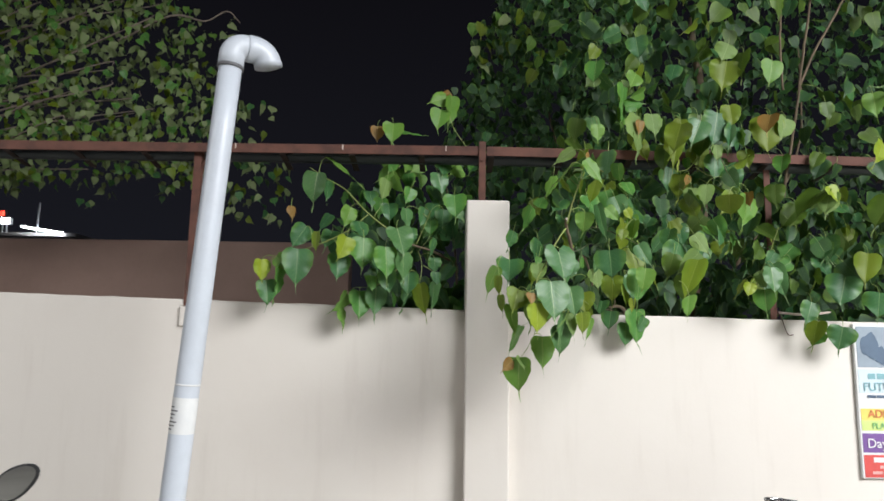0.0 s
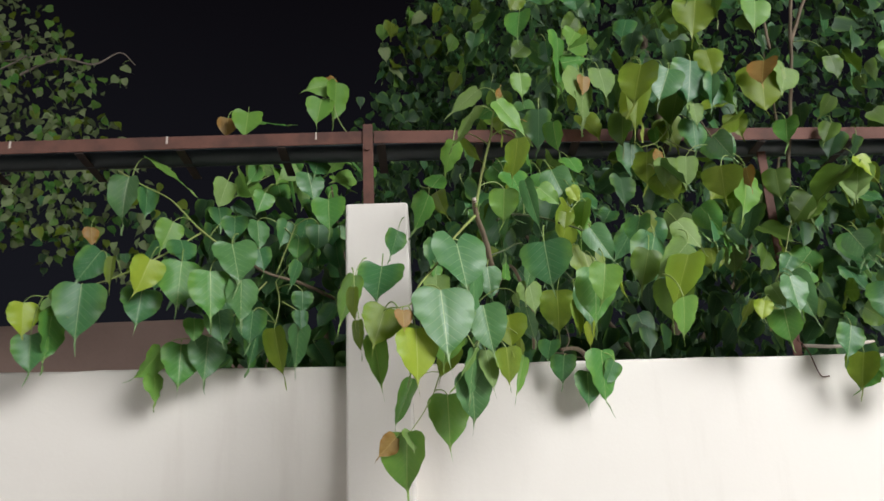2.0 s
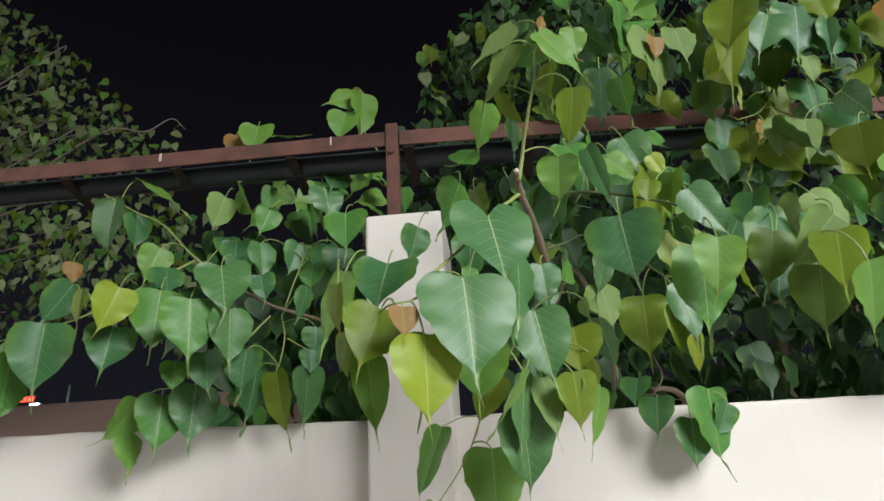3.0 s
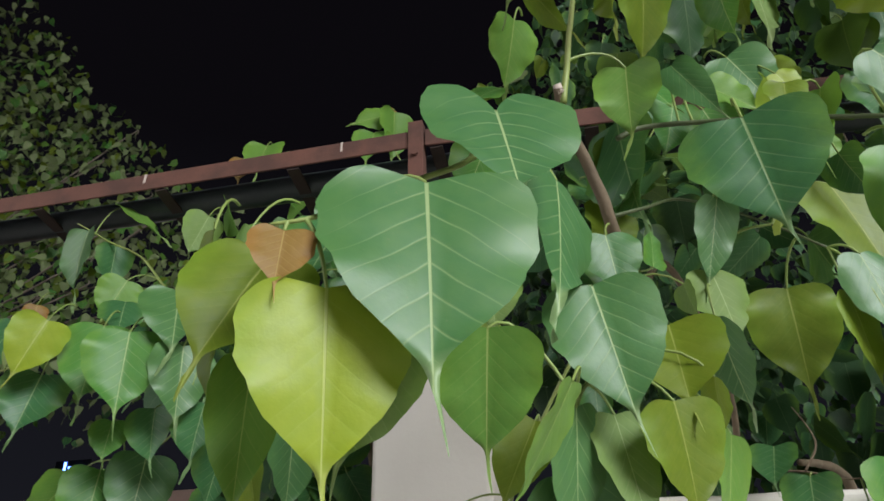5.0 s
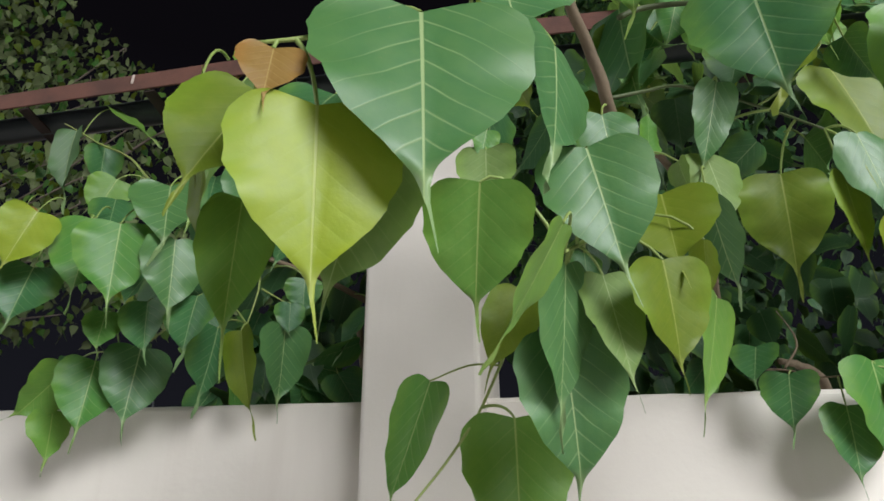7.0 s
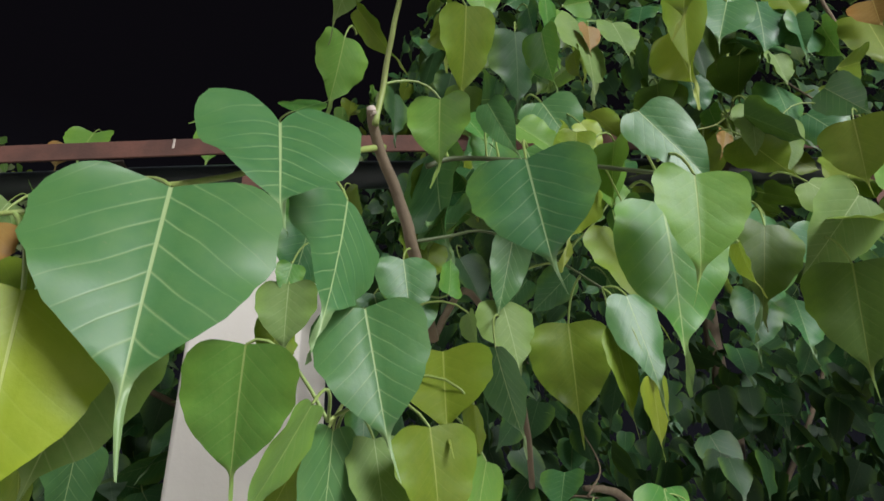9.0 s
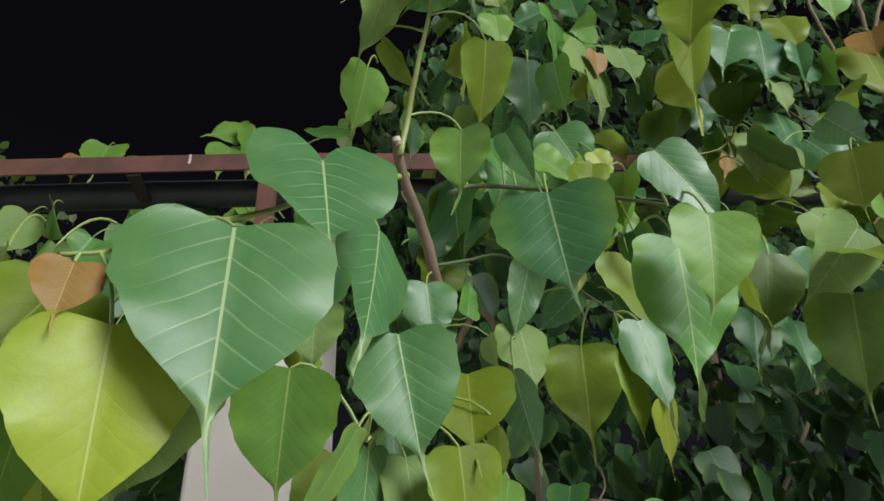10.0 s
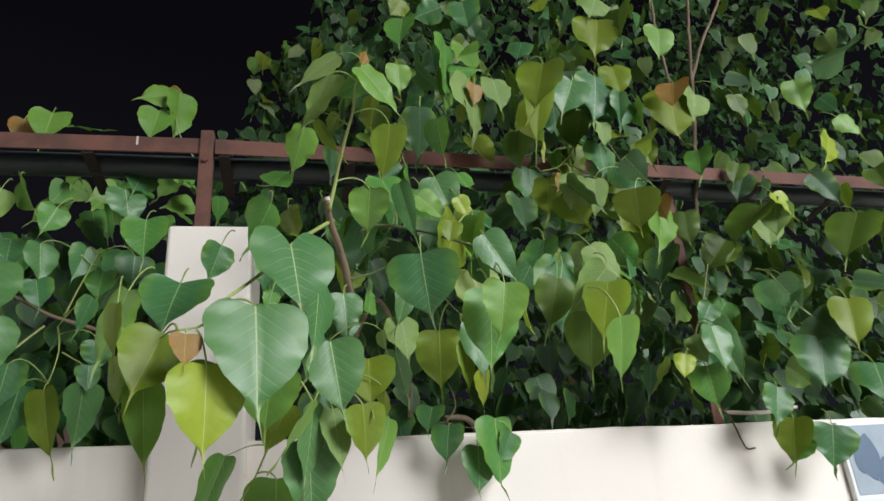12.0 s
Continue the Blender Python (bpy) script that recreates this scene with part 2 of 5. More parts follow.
plaster_wall("wall_left", -9.0, 0.262, 0.022, 0.0, "cream-painted plaster compound wall, shaded near the pillar")
plaster_wall("wall_right", 0.442, 9.0, 0.010, 0.06, "cream-painted plaster compound wall, brightly lit")

pillar = thing("wall_pillar", "cream-painted square plaster pillar of the compound wall", "pillar", kind="structure")
bm = box((0.240, 3.418, 0.0), (0.460, 3.74, 2.437), 0.010, 3)
part("shaft", bm, CREAM, pillar)

# ---- steel fence frame over the wall ----
RAIL_Y, RAIL_Z = 3.452, 2.707
fence = thing("fence_frame", "rust-brown painted steel fence rail with posts on the wall", "fence", at=(0, 3.5, 1.87))


def fence_part(name, bm, material=RUST, label="", parent=None):
    ob = part(name, bm, material, parent or fence, label)
    if parent is None:
        ob.matrix_parent_inverse = fence.matrix_basis.inverted()
    return ob


def turned(x):
    """How far the fence stands back where it follows the turn of the wall past the pillar."""
    return 0.048 * max(0, x - 0.34)


def rail_piece(x0, x1):
    bm = bmesh.new()
    box((x0, RAIL_Y, RAIL_Z - 0.025), (x1, RAIL_Y + 0.006, RAIL_Z + 0.025), 0.0015, 1, bm)
    box((x0, RAIL_Y + 0.008, RAIL_Z + 0.019), (x1, RAIL_Y + 0.05, RAIL_Z + 0.025), 0.0015, 1, bm)
    for v in bm.verts:
        v.co.y += turned(v.co.x)
    return fence_part("top_rail", bm)


rail = rail_piece(-9, 0.338)
rail_piece(0.341, 9)
for x, w in ((-0.415, 0.008), (0.129, 0.006), (-0.98, 0.007)):
    bm = box((x - w / 2, RAIL_Y - 0.0012, RAIL_Z - 0.004), (x + w / 2, RAIL_Y + 0.002, RAIL_Z + 0.025), 0.001, 1)
    fence_part("paint_chip", bm, CHIP, "pale chipped paint", rail)
bm = tube([(x * 0.5, 3.56 + turned(x * 0.5) + 0.004 * noise.noise((x * 0.9, 1, 0)), 2.694 + 0.003 * noise.noise((x * 0.7, 3, 0))) for x in range(-18, 19)], 0.035, 14)
hose = finish("black_pipe", bm, HOSE, smooth=True)
tagged(hose, "black plastic water pipe lying behind the fence rail", "pipe")
for i in range(-14, 15):
    x = 0.0 + i * 0.367
    bm = box((x - 0.016, 0.0, -0.003), (x + 0.016, 0.20, 0.003), 0.001, 1)
    bmesh.ops.transform(bm, matrix=Matrix.Translation((0, RAIL_Y + 0.007 + turned(x), RAIL_Z - 0.027)) @ Matrix.Rotation(-0.17, 4, "X"), verts=bm.verts)
    fence_part("bracket", bm, DARK_STEEL)


def post(x, y, z0, z1, w=0.036):
    bm = bmesh.new()
    box((x - w / 2, y - 0.005, z0), (x + w / 2, y, z1), 0.001, 1, bm)
    box((x + w / 2 - 0.005, y + 0.001, z0), (x + w / 2, y + w, z1), 0.001, 1, bm)
    return fence_part("post", bm)


p = post(0.319, RAIL_Y - 0.002, 2.430, 2.756)
bm = tube([(0.319, RAIL_Y - 0.016, 2.655), (0.319, RAIL_Y - 0.004, 2.655)], 0.008, 6)
fence_part("bolt", bm, RUST, "", p)
for x in (-1.19, -2.7, 1.87, 3.35):
    p = post(x, 3.492, 1.78, 2.70, 0.038) if x < 0 else post(x, 3.615, 1.86, 2.70, 0.034)
    bm = tube([(x + 0.01, 3.50 if x < 0 else 3.61, 2.60), (x + 0.09, 3.462 + turned(x), 2.685)], 0.008, 6)
    if x < 0:
        fence_part("brace", bm)
bm = box((-1.225, 3.478, 1.770), (-1.160, 3.53, 1.872), 0.006, 2)
fence_part("socket", bm, CREAM, "cement-plastered post socket")

# ---- far brown wall ----
bm = box((-16, 9.5, 0), (-1.3, 9.75, 3.13), 0.01, 1)
tagged(finish("wall_far", bm, MAROON), "brown-painted wall far behind the compound wall", "wall", kind="structure")

# ---- grey vent pipe in the foreground ----
vent = thing("vent_pipe", "tall grey plastic vent pipe with a gooseneck bend on top", "pipe", at=(-0.924, 2.645, 0))
foot, bend = Vector((-0.924, 2.645, 0.0)), Vector((-0.739, 2.640, 2.845))


def vent_part(name, bm, material, label="", smooth=True, parent=None):
    ob = part(name, bm, material, parent or vent, label, smooth)
    if parent is None:
        ob.matrix_parent_inverse = vent.matrix_basis.inverted()
    return ob


bm = tube([foot.lerp(bend, k / 8) for k in range(9)], 0.046, 24)
pipe = vent_part("pipe", bm, PVC)
way = (bend - foot).normalized()
out = Vector((0.86, 0.50, 0.0)).normalized()
R = 0.046
quarter = [math.pi / 2 * k / 8 for k in range(9)]
arc = [bend + way * (R * math.sin(a)) + out * (R * (1 - math.cos(a))) for a in quarter]
bm = tube([bend - way * 0.05] + arc + [arc[-1] + out * 0.012], 0.051, 24)
elbow = vent_part("elbow", bm, PVC, "grey elbow fitting turning the pipe sideways")
bm = tube([bend - way * 0.056, bend - way * 0.044], 0.0525, 24)
vent_part("collar", bm, PVC_DARK, "dark seam of the elbow", True, elbow)
mouth = arc[-1] + out * 0.014
down = (out * 0.30 - way).normalized()
arc2 = [mouth + out * (0.026 + R * math.sin(a)) + down * (R * (1 - math.cos(a))) for a in quarter]
bm = tube([mouth - out * 0.004, mouth + out * 0.004] + arc2 + [arc2[-1] + down * 0.012], [0.054, 0.0555] + [0.0555] * 10, 24, cap=False)
outlet = vent_part("outlet_elbow", bm, PVC, "grey elbow fitting with its open end turned down")
bm = tube([arc2[-1] + down * 0.004, arc2[-1] + down * 0.016, arc2[-1] + down * 0.016, arc2[-1] - down * 0.004], [0.058, 0.058, 0.051, 0.049], 24, cap=False)
vent_part("rim", bm, PVC, "", True, outlet)
# dark plug in place of a hollow; the shade inside is its colour
bm = tube([arc2[-1] - down * 0.004, arc2[-1]], 0.050, 24)
vent_part("bore", bm, PVC_DARK, "dark plug painted as the shaded inside of the open end", True, outlet)
bm = tube([foot + way * 1.533, foot + way * 1.540], 0.0466, 24)
vent_part("joint", bm, PAPER, "pale glue line of a pipe joint", True, pipe)


def wrap(z0, z1, a0, a1, radius, name, material, label=""):
    """A piece of paper wrapped part of the way round the pipe."""
    bm = bmesh.new()
    side = Vector((0, -1, 0))
    side = (side - way * side.dot(way)).normalized()
    across = way.cross(side)
    rows = []
    for z in (z0, z1):
        rows.append([bm.verts.new(foot + way * z + (side * math.cos(a) + across * math.sin(a)) * radius) for a in [math.radians(a0 + (a1 - a0) * k / 14) for k in range(15)]])
    for k in range(14):
        bm.faces.new((rows[0][k], rows[0][k + 1], rows[1][k + 1], rows[1][k]))
    return vent_part(name, bm, material, label, True, pipe)


wrap(1.358, 1.490, -62, 95, 0.0466, "label", PAPER, "white paper label with printed bars")
for k in range(7):
    wrap(1.372 + k * 0.0135, 1.377 + k * 0.0135, -56, -30 + 11 * (k % 3), 0.0470, "bar", PVC_DARK)

# ---- heart-shaped leaves with a long drip tip ----
LEAF["s"] = leaf_material("glossy_blue_green_leaf", (0.050, 0.152, 0.052), (0.078, 0.185, 0.054), (0.38, 0.48, 0.22), 0.36, 0.12, (0.10, 0.22, 0.05), gloss=0.5)
LEAF["w"] = leaf_material("dusty_grey_green_leaf", (0.17, 0.24, 0.095), (0.25, 0.30, 0.14), (0.26, 0.28, 0.16), 0.55, 0.12)
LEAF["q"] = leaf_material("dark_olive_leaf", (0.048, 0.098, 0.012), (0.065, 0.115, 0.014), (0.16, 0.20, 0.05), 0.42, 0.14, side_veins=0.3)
# leaf green darkened to carry the shade within the crown
LEAF["k"] = leaf_material("shade_darkened_leaf", (0.017, 0.053, 0.017), (0.025, 0.072, 0.022), (0.09, 0.14, 0.06), 0.45, 0.08)
LEAF["o"] = leaf_material("olive_leaf", (0.105, 0.165, 0.012), (0.15, 0.20, 0.016), (0.30, 0.34, 0.08), 0.40, 0.2, side_veins=0.2)
WIDTHS = ((0.0, 0.27), (0.025, 0.365), (0.08, 0.448), (0.17, 0.492), (0.30, 0.500), (0.44, 0.478), (0.57, 0.425), (0.69, 0.350), (0.79, 0.265), (0.87, 0.178), (0.93, 0.105), (0.975, 0.052), (1.04, 0.021), (1.18, 0.012), (1.34, 0.004))


def blade(cols, rows, rng, plain=False, winged=False):
    """Points, faces and flat coordinates of one blade: base at the origin, tip towards +y, upper face +z, one unit wide and long."""
    fold, droop, cup, wave = rng.uniform(0.12, 0.34), rng.uniform(0.0, 0.24), rng.uniform(-0.28, 0.04), rng.uniform(0.022, 0.055)
    skew, curl, phase = rng.uniform(-0.05, 0.05), rng.uniform(-0.75, 0.75), rng.uniform(0, 6)
    lobe, twist = rng.uniform(0.02, 0.07), rng.uniform(-0.14, 0.14)
    if plain:
        fold, droop, cup, skew, lobe, twist = 0.27, 0.14, -0.14, 0.0, 0.025, 0.06
    if winged:
        fold, droop, cup, skew, lobe, twist = 0.30, 0.06, -0.20, 0.0, 0.36, 0.06
    pts, flat, faces = [], [], []
    for s, w in rows:
        for k in range(cols + 1):
            u = -1 + 2 * k / cols
            a = abs(u)
            x = u * w * (1 + 0.020 * a * math.sin(24 * s + phase + 3 * u) + 0.010 * a * math.sin(61 * s + phase * 2)) + skew * math.sin(s * 3) * 0.5
            y = s - lobe * (1 - min(s, 1)) ** 3 * (a ** 0.65) + lobe * 0.9 * max(0, a - 0.75) * (1 - min(s, 1)) ** 6
            z = fold * abs(x) + twist * x * s - droop * s * s * 0.6 + cup * (x * x * 2.2) + wave * a * a * (math.sin(9 * s + phase + (2 if u > 0 else 0)) + 0.5 * math.sin(21 * s + phase * 2 + (1 if u > 0 else 0)))
            if s > 0.94:
                x += curl * (s - 0.94) ** 1.6
                z -= 0.35 * curl * (s - 0.94)
            pts.append((x, y, z))
            flat.append((x + 0.5, s))
    n = cols + 1
    for r in range(len(rows) - 1):
        for k in range(cols):
            faces.append((r * n + k, r * n + k + 1, (r + 1) * n + k + 1, (r + 1) * n + k))
    return np.array(pts), faces, np.array(flat)


def mesh_from(name, pts, faces, flat, materials, slots=None):
    me = bpy.data.meshes.new(name)
    me.from_pydata([tuple(p) for p in pts], [], faces)
    layer = me.uv_layers.new(name="blade")
    loops = np.empty(len(me.loops), dtype=np.int32)
    me.loops.foreach_get("vertex_index", loops)
    layer.data.foreach_set("uv", flat[loops].astype(np.float32).ravel())
    for m in materials:
        me.materials.append(m)
    if slots is not None:
        me.polygons.foreach_set("material_index", slots)
    me.polygons.foreach_set("use_smooth", np.ones(len(me.polygons), dtype=bool))
    me.update()
    return me


def rows_at(stops):
    return [(s, float(np.interp(s, [r[0] for r in WIDTHS], [r[1] for r in WIDTHS]))) for s in stops]


def smooth_rows():
    """Rows of the outline, eased between the given widths."""
    curve = curve_points([(s, w, 0) for s, w in WIDTHS], 2)
    return [(p.x, max(p.y, 0.004)) for p in curve]


rng = random.Random(7)
FINE = [blade(12, smooth_rows(), rng, plain=k == 0) for k in range(9)] + [blade(12, smooth_rows(), rng, winged=True)]
FINE_MESH = {}
COARSE = [blade(2, rows_at((0.0, 0.09, 0.30, 0.55, 0.78, 0.95, 1.28)), rng) for _ in range(7)]
TWIGS = {}


def fine_mesh(tone, k):
    key = (tone, len(FINE) - 1 if k == 5000 else k % (len(FINE) - 1))
    if key not in FINE_MESH:
        FINE_MESH[key] = mesh_from("leaf_blade", *FINE[key[1]], [LEAF[tone]])
    return FINE_MESH[key]


def leaf_pose(base, way, normal, wide, length):
    y = Vector(way).normalized()
    n = Vector(normal)
    z = (n - y * n.dot(y)).normalized()
    x = y.cross(z)
    m = Matrix((x * wide, y * length, z * wide)).transposed().to_4x4()
    m.translation = Vector(base)
    return m


def stalk_mesh(base, way, joint, thick):
    """A bowed leaf stalk from the twig to the blade."""
    base, joint = Vector(base), Vector(joint)
    d = (joint - base).length
    mid = base - Vector(way).normalized() * d * 0.35 + (joint - base) * 0.3 + Vector((0, 0, d * 0.10))
    pts = [(1 - t) ** 2 * joint + 2 * t * (1 - t) * mid + t * t * base for t in [k / 6 for k in range(7)]]
    return tube(pts, [thick * (1.25 - 0.35 * k / 6) for k in range(7)], 5, cap=False)


def nearest_joint(tree, base, reach):
    found, best = None, reach
    for p in TWIGS.get(tree.name, ()):
        d = (p - base).length
        if d < best:
            found, best = p, d
    return found


def leaf(tree, base, tip, normal, wide, tone, k, stalk=True):
    """One leaf of a tree, as a part of its own, with its stalk."""
    base, tip = Vector(base), Vector(tip)
    way = tip - base
    ob = new("leaf", fine_mesh(tone, k))
    m = leaf_pose(base, way, normal, wide, way.length)
    ob.parent = tree
    ob.matrix_parent_inverse = tree.matrix_basis.inverted()
    loc, rot, size = m.decompose()
    ob.matrix_basis = Matrix.LocRotScale(loc, rot, size)
    if stalk:
        joint = nearest_joint(tree, base, 0.13)
        if joint is None:
            back = Vector((0.25 * math.sin(k * 2.3), 0.75, 0.55)) - way.normalized() * 0.3
            joint = base + back.normalized() * 0.075
        bm = stalk_mesh(base, way, joint, 0.0011 + wide * 0.0036)
        st = part("stalk", bm, STALK, ob, smooth=True)
        st.matrix_parent_inverse = ob.matrix_basis.inverted() @ tree.matrix_basis.inverted() @ tree.matrix_basis
    return ob


def twig(tree, points, thick, thin, material, name="twig"):
    """A tapered twig through points; leaves may grow from it."""
    pts = curve_points(points, 6)
    for i, p in enumerate(pts):
        p += Vector((noise.noise(p * 23), noise.noise(p * 19 + Vector((5, 0, 0))), 0)) * thick * 0.5
    n = len(pts) - 1
    bm = tube(pts, [thick + (thin - thick) * i / n for i in range(n + 1)], 7)
    ob = part(name, bm, material, tree, smooth=True)
    ob.matrix_parent_inverse = tree.matrix_basis.inverted()
    TWIGS.setdefault(tree.name, []).extend(pts)
    return ob


def foliage(tree, spots, name, label, singles=0, tones="ddggglo", size=(0.075, 0.115), outward=(0.25, -1.0, 0.35), seed=1):
    """Hanging leaves at spots: the first ones as parts, the rest joined into one part."""
    rng = random.Random(seed)
    verts, faces, flats, slots, start = [], [], [], [], 0
    names = sorted(set(tones))
    for i, p in enumerate(spots):
        long = rng.uniform(*size)
        wide = long * rng.uniform(0.78, 1.0)
        way = Vector((rng.gauss(0, 0.55), rng.gauss(-0.12, 0.55), -1.0 + rng.gauss(0, 0.45)))
        n = Vector(outward).normalized() + Vector((rng.gauss(0, 0.75), rng.gauss(0, 0.55), rng.gauss(0, 0.6)))
        if abs(n.normalized().dot(way.normalized())) > 0.95:
            n += Vector((0.7, 0, 0))
        tone = rng.choice(tones)
        if i < singles:
            leaf(tree, p, Vector(p) + way.normalized() * long, n, wide, tone, rng.randrange(99), stalk=i % 2 == 0)
            continue
        pts, fs, fl = COARSE[rng.randrange(len(COARSE))]
        m = np.array(leaf_pose(p, way, n, wide, long))
        verts.append(pts @ m[:3, :3].T + m[:3, 3])
        faces.extend(tuple(a + start for a in f) for f in fs)
        flats.append(fl)
        slots.extend([names.index(tone)] * len(fs))
        start += len(pts)
    me = mesh_from(name, np.concatenate(verts), faces, np.concatenate(flats), [LEAF[t] for t in names], np.array(slots, dtype=np.int32))
    ob = new(name, me)
    ob.parent = tree
    ob.matrix_parent_inverse = tree.matrix_basis.inverted()
    return tagged(ob, label, kind="stuff")

# ---- trees: twigs and the leaves that stand out ----
peepal = thing("peepal_tree", "leafy peepal tree with green heart-shaped leaves behind the wall", "tree", at=(2.3, 6.0, 0))
overhang = thing("leaning_peepal_tree", "low peepal tree with large heart-shaped leaves leaning over the wall", "tree", at=(1.22, 4.02, 0))
sapling = thing("peepal_sapling", "peepal sapling with drooping green leaves behind the wall", "tree", at=(0.0, 4.1, 0))
twig(overhang, ((0.707, 3.050, 2.020), (0.690, 2.943, 2.093), (0.671, 2.908, 2.155), (0.652, 2.873, 2.201), (0.647, 2.845, 2.231)), 0.0082, 0.0062, BARK, "branch")
stub = tube([(0.648, 2.849, 2.226), (0.645, 2.842, 2.235)], [0.0063, 0.0050], 9)
part("cut_end", stub, CHIP, overhang, "pale cut end of the branch", True).matrix_parent_inverse = overhang.matrix_basis.inverted()
twig(overhang, ((0.651, 2.851, 2.213), (0.661, 2.839, 2.267), (0.678, 2.804, 2.329), (0.693, 2.770, 2.386), (0.696, 2.747, 2.414), (0.711, 2.736, 2.468)), 0.0042, 0.0018, SHOOT)
twig(overhang, ((0.658, 2.885, 2.207), (0.623, 2.839, 2.164), (0.584, 2.770, 2.105), (0.539, 2.701, 2.027), (0.495, 2.620, 1.956), (0.479, 2.575, 1.911), (0.450, 2.563, 1.900)), 0.0042, 0.0012, SHOOT)
twig(overhang, ((0.709, 2.908, 2.193), (0.747, 2.920, 2.213), (0.833, 2.908, 2.196), (0.928, 2.862, 2.142), (0.957, 2.828, 2.109)), 0.0038, 0.0024, DARK_SHOOT)
twig(overhang, ((0.690, 2.943, 2.105), (0.735, 2.966, 2.125), (0.784, 3.000, 2.152), (0.857, 3.000, 2.115), (0.909, 2.943, 2.030)), 0.0026, 0.0014, DARK_SHOOT)
twig(overhang, ((0.640, 2.945, 1.960), (0.575, 2.970, 1.865), (0.543, 2.976, 1.800), (0.520, 2.945, 1.742), (0.490, 2.915, 1.690), (0.455, 2.896, 1.645)), 0.0021, 0.0012, SHOOT)
twig(overhang, ((0.543, 2.976, 1.800), (0.510, 2.968, 1.800), (0.468, 2.961, 1.784)), 0.0013, 0.0009, SHOOT)
twig(overhang, ((0.641, 2.908, 1.966), (0.642, 2.862, 1.892), (0.620, 2.770, 1.837)), 0.0028, 0.0016, SHOOT)
twig(overhang, ((0.874, 3.460, 1.907), (0.851, 3.300, 2.003), (0.766, 3.100, 2.111), (0.707, 3.050, 2.020)), 0.0055, 0.0050, BARK, "branch")
twig(sapling, ((0.156, 3.750, 2.165), (0.050, 3.600, 2.198), (-0.038, 3.500, 2.211), (-0.122, 3.450, 2.253)), 0.0075, 0.0040, BARK, "branch")
twig(sapling, ((-0.122, 3.450, 2.253), (-0.263, 3.450, 2.360), (-0.395, 3.480, 2.494), (-0.491, 3.480, 2.550), (-0.581, 3.450, 2.603)), 0.0042, 0.0018, SHOOT)
twig(sapling, ((-0.271, 3.450, 2.357), (-0.351, 3.350, 2.256), (-0.503, 3.330, 2.175), (-0.631, 3.320, 2.136), (-0.705, 3.300, 2.114)), 0.0036, 0.0016, SHOOT)
twig(sapling, ((-0.020, 3.520, 2.215), (0.025, 3.500, 2.318), (0.049, 3.500, 2.387)), 0.0028, 0.0014, SHOOT)
twig(sapling, ((-0.004, 3.450, 2.169), (0.017, 3.420, 2.096), (0.011, 3.400, 2.016)), 0.0024, 0.0014, SHOOT)
twig(sapling, ((0.025, 3.420, 2.095), (0.080, 3.420, 2.060)), 0.0024, 0.0012, SHOOT)
twig(sapling, ((0.259, 3.900, 2.847), (0.163, 3.850, 2.976), (0.136, 3.830, 3.104), (0.147, 3.830, 3.168)), 0.0026, 0.0014, SHOOT)
twig(sapling, ((-0.036, 3.450, 2.171), (-0.107, 3.400, 2.070), (-0.208, 3.400, 1.987), (-0.289, 3.380, 1.974)), 0.0030, 0.0014, SHOOT)
twig(peepal, ((1.961, 3.620, 2.521), (1.973, 3.600, 2.641), (2.033, 3.580, 2.973), (2.069, 3.560, 3.238), (2.113, 3.550, 3.504), (2.177, 3.550, 3.885)), 0.0080, 0.0060, BARK, "branch")
twig(peepal, ((2.076, 3.600, 3.149), (2.166, 3.600, 3.347), (2.285, 3.620, 3.537), (2.479, 3.650, 3.869)), 0.0075, 0.0055, BARK, "branch")
twig(peepal, ((1.980, 3.600, 3.122), (1.991, 3.620, 3.393), (2.004, 3.620, 3.572), (2.006, 3.600, 3.742)), 0.0060, 0.0050, BARK, "branch")
twig(peepal, ((1.479, 3.400, 2.906), (1.409, 3.340, 2.690), (1.339, 3.300, 2.589), (1.275, 3.300, 2.566)), 0.0032, 0.0018, SHOOT)
twig(peepal, ((1.369, 3.300, 2.594), (1.414, 3.290, 2.556), (1.459, 3.300, 2.545)), 0.0030, 0.0014, SHOOT)
twig(peepal, ((1.466, 3.250, 2.654), (1.483, 3.200, 2.539), (1.502, 3.150, 2.455)), 0.0026, 0.0014, BARK)
twig(peepal, ((0.916, 3.470, 1.891), (0.971, 3.465, 1.887), (1.036, 3.455, 1.869), (1.106, 3.450, 1.882)), 0.0020, 0.0012, BARK)
twig(peepal, ((0.963, 3.430, 1.882), (0.997, 3.450, 1.932), (0.991, 3.500, 2.002)), 0.0022, 0.0010, BARK)
twig(peepal, ((1.697, 3.450, 1.932), (1.710, 3.420, 2.055), (1.761, 3.400, 2.181), (1.813, 3.400, 2.313)), 0.0034, 0.0016, SHOOT)
leaf(overhang, (0.541, 2.600, 1.942), (0.553, 2.561, 1.805), (0.30, -0.91, 0.29), 0.139, "s", 0)
leaf(overhang, (0.486, 2.573, 1.857), (0.490, 2.575, 1.754), (0.46, -0.89, 0.00), 0.100, "y", 9)
leaf(overhang, (0.585, 2.678, 2.064), (0.602, 2.637, 1.958), (0.31, -0.87, 0.39), 0.132, "s", 5000)
leaf(overhang, (0.647, 2.780, 1.938), (0.665, 2.770, 1.827), (0.02, -1.00, 0.10), 0.100, "s", 27)
leaf(overhang, (0.806, 2.772, 2.090), (0.816, 2.774, 1.982), (-0.25, -0.96, -0.05), 0.128, "d", 36)
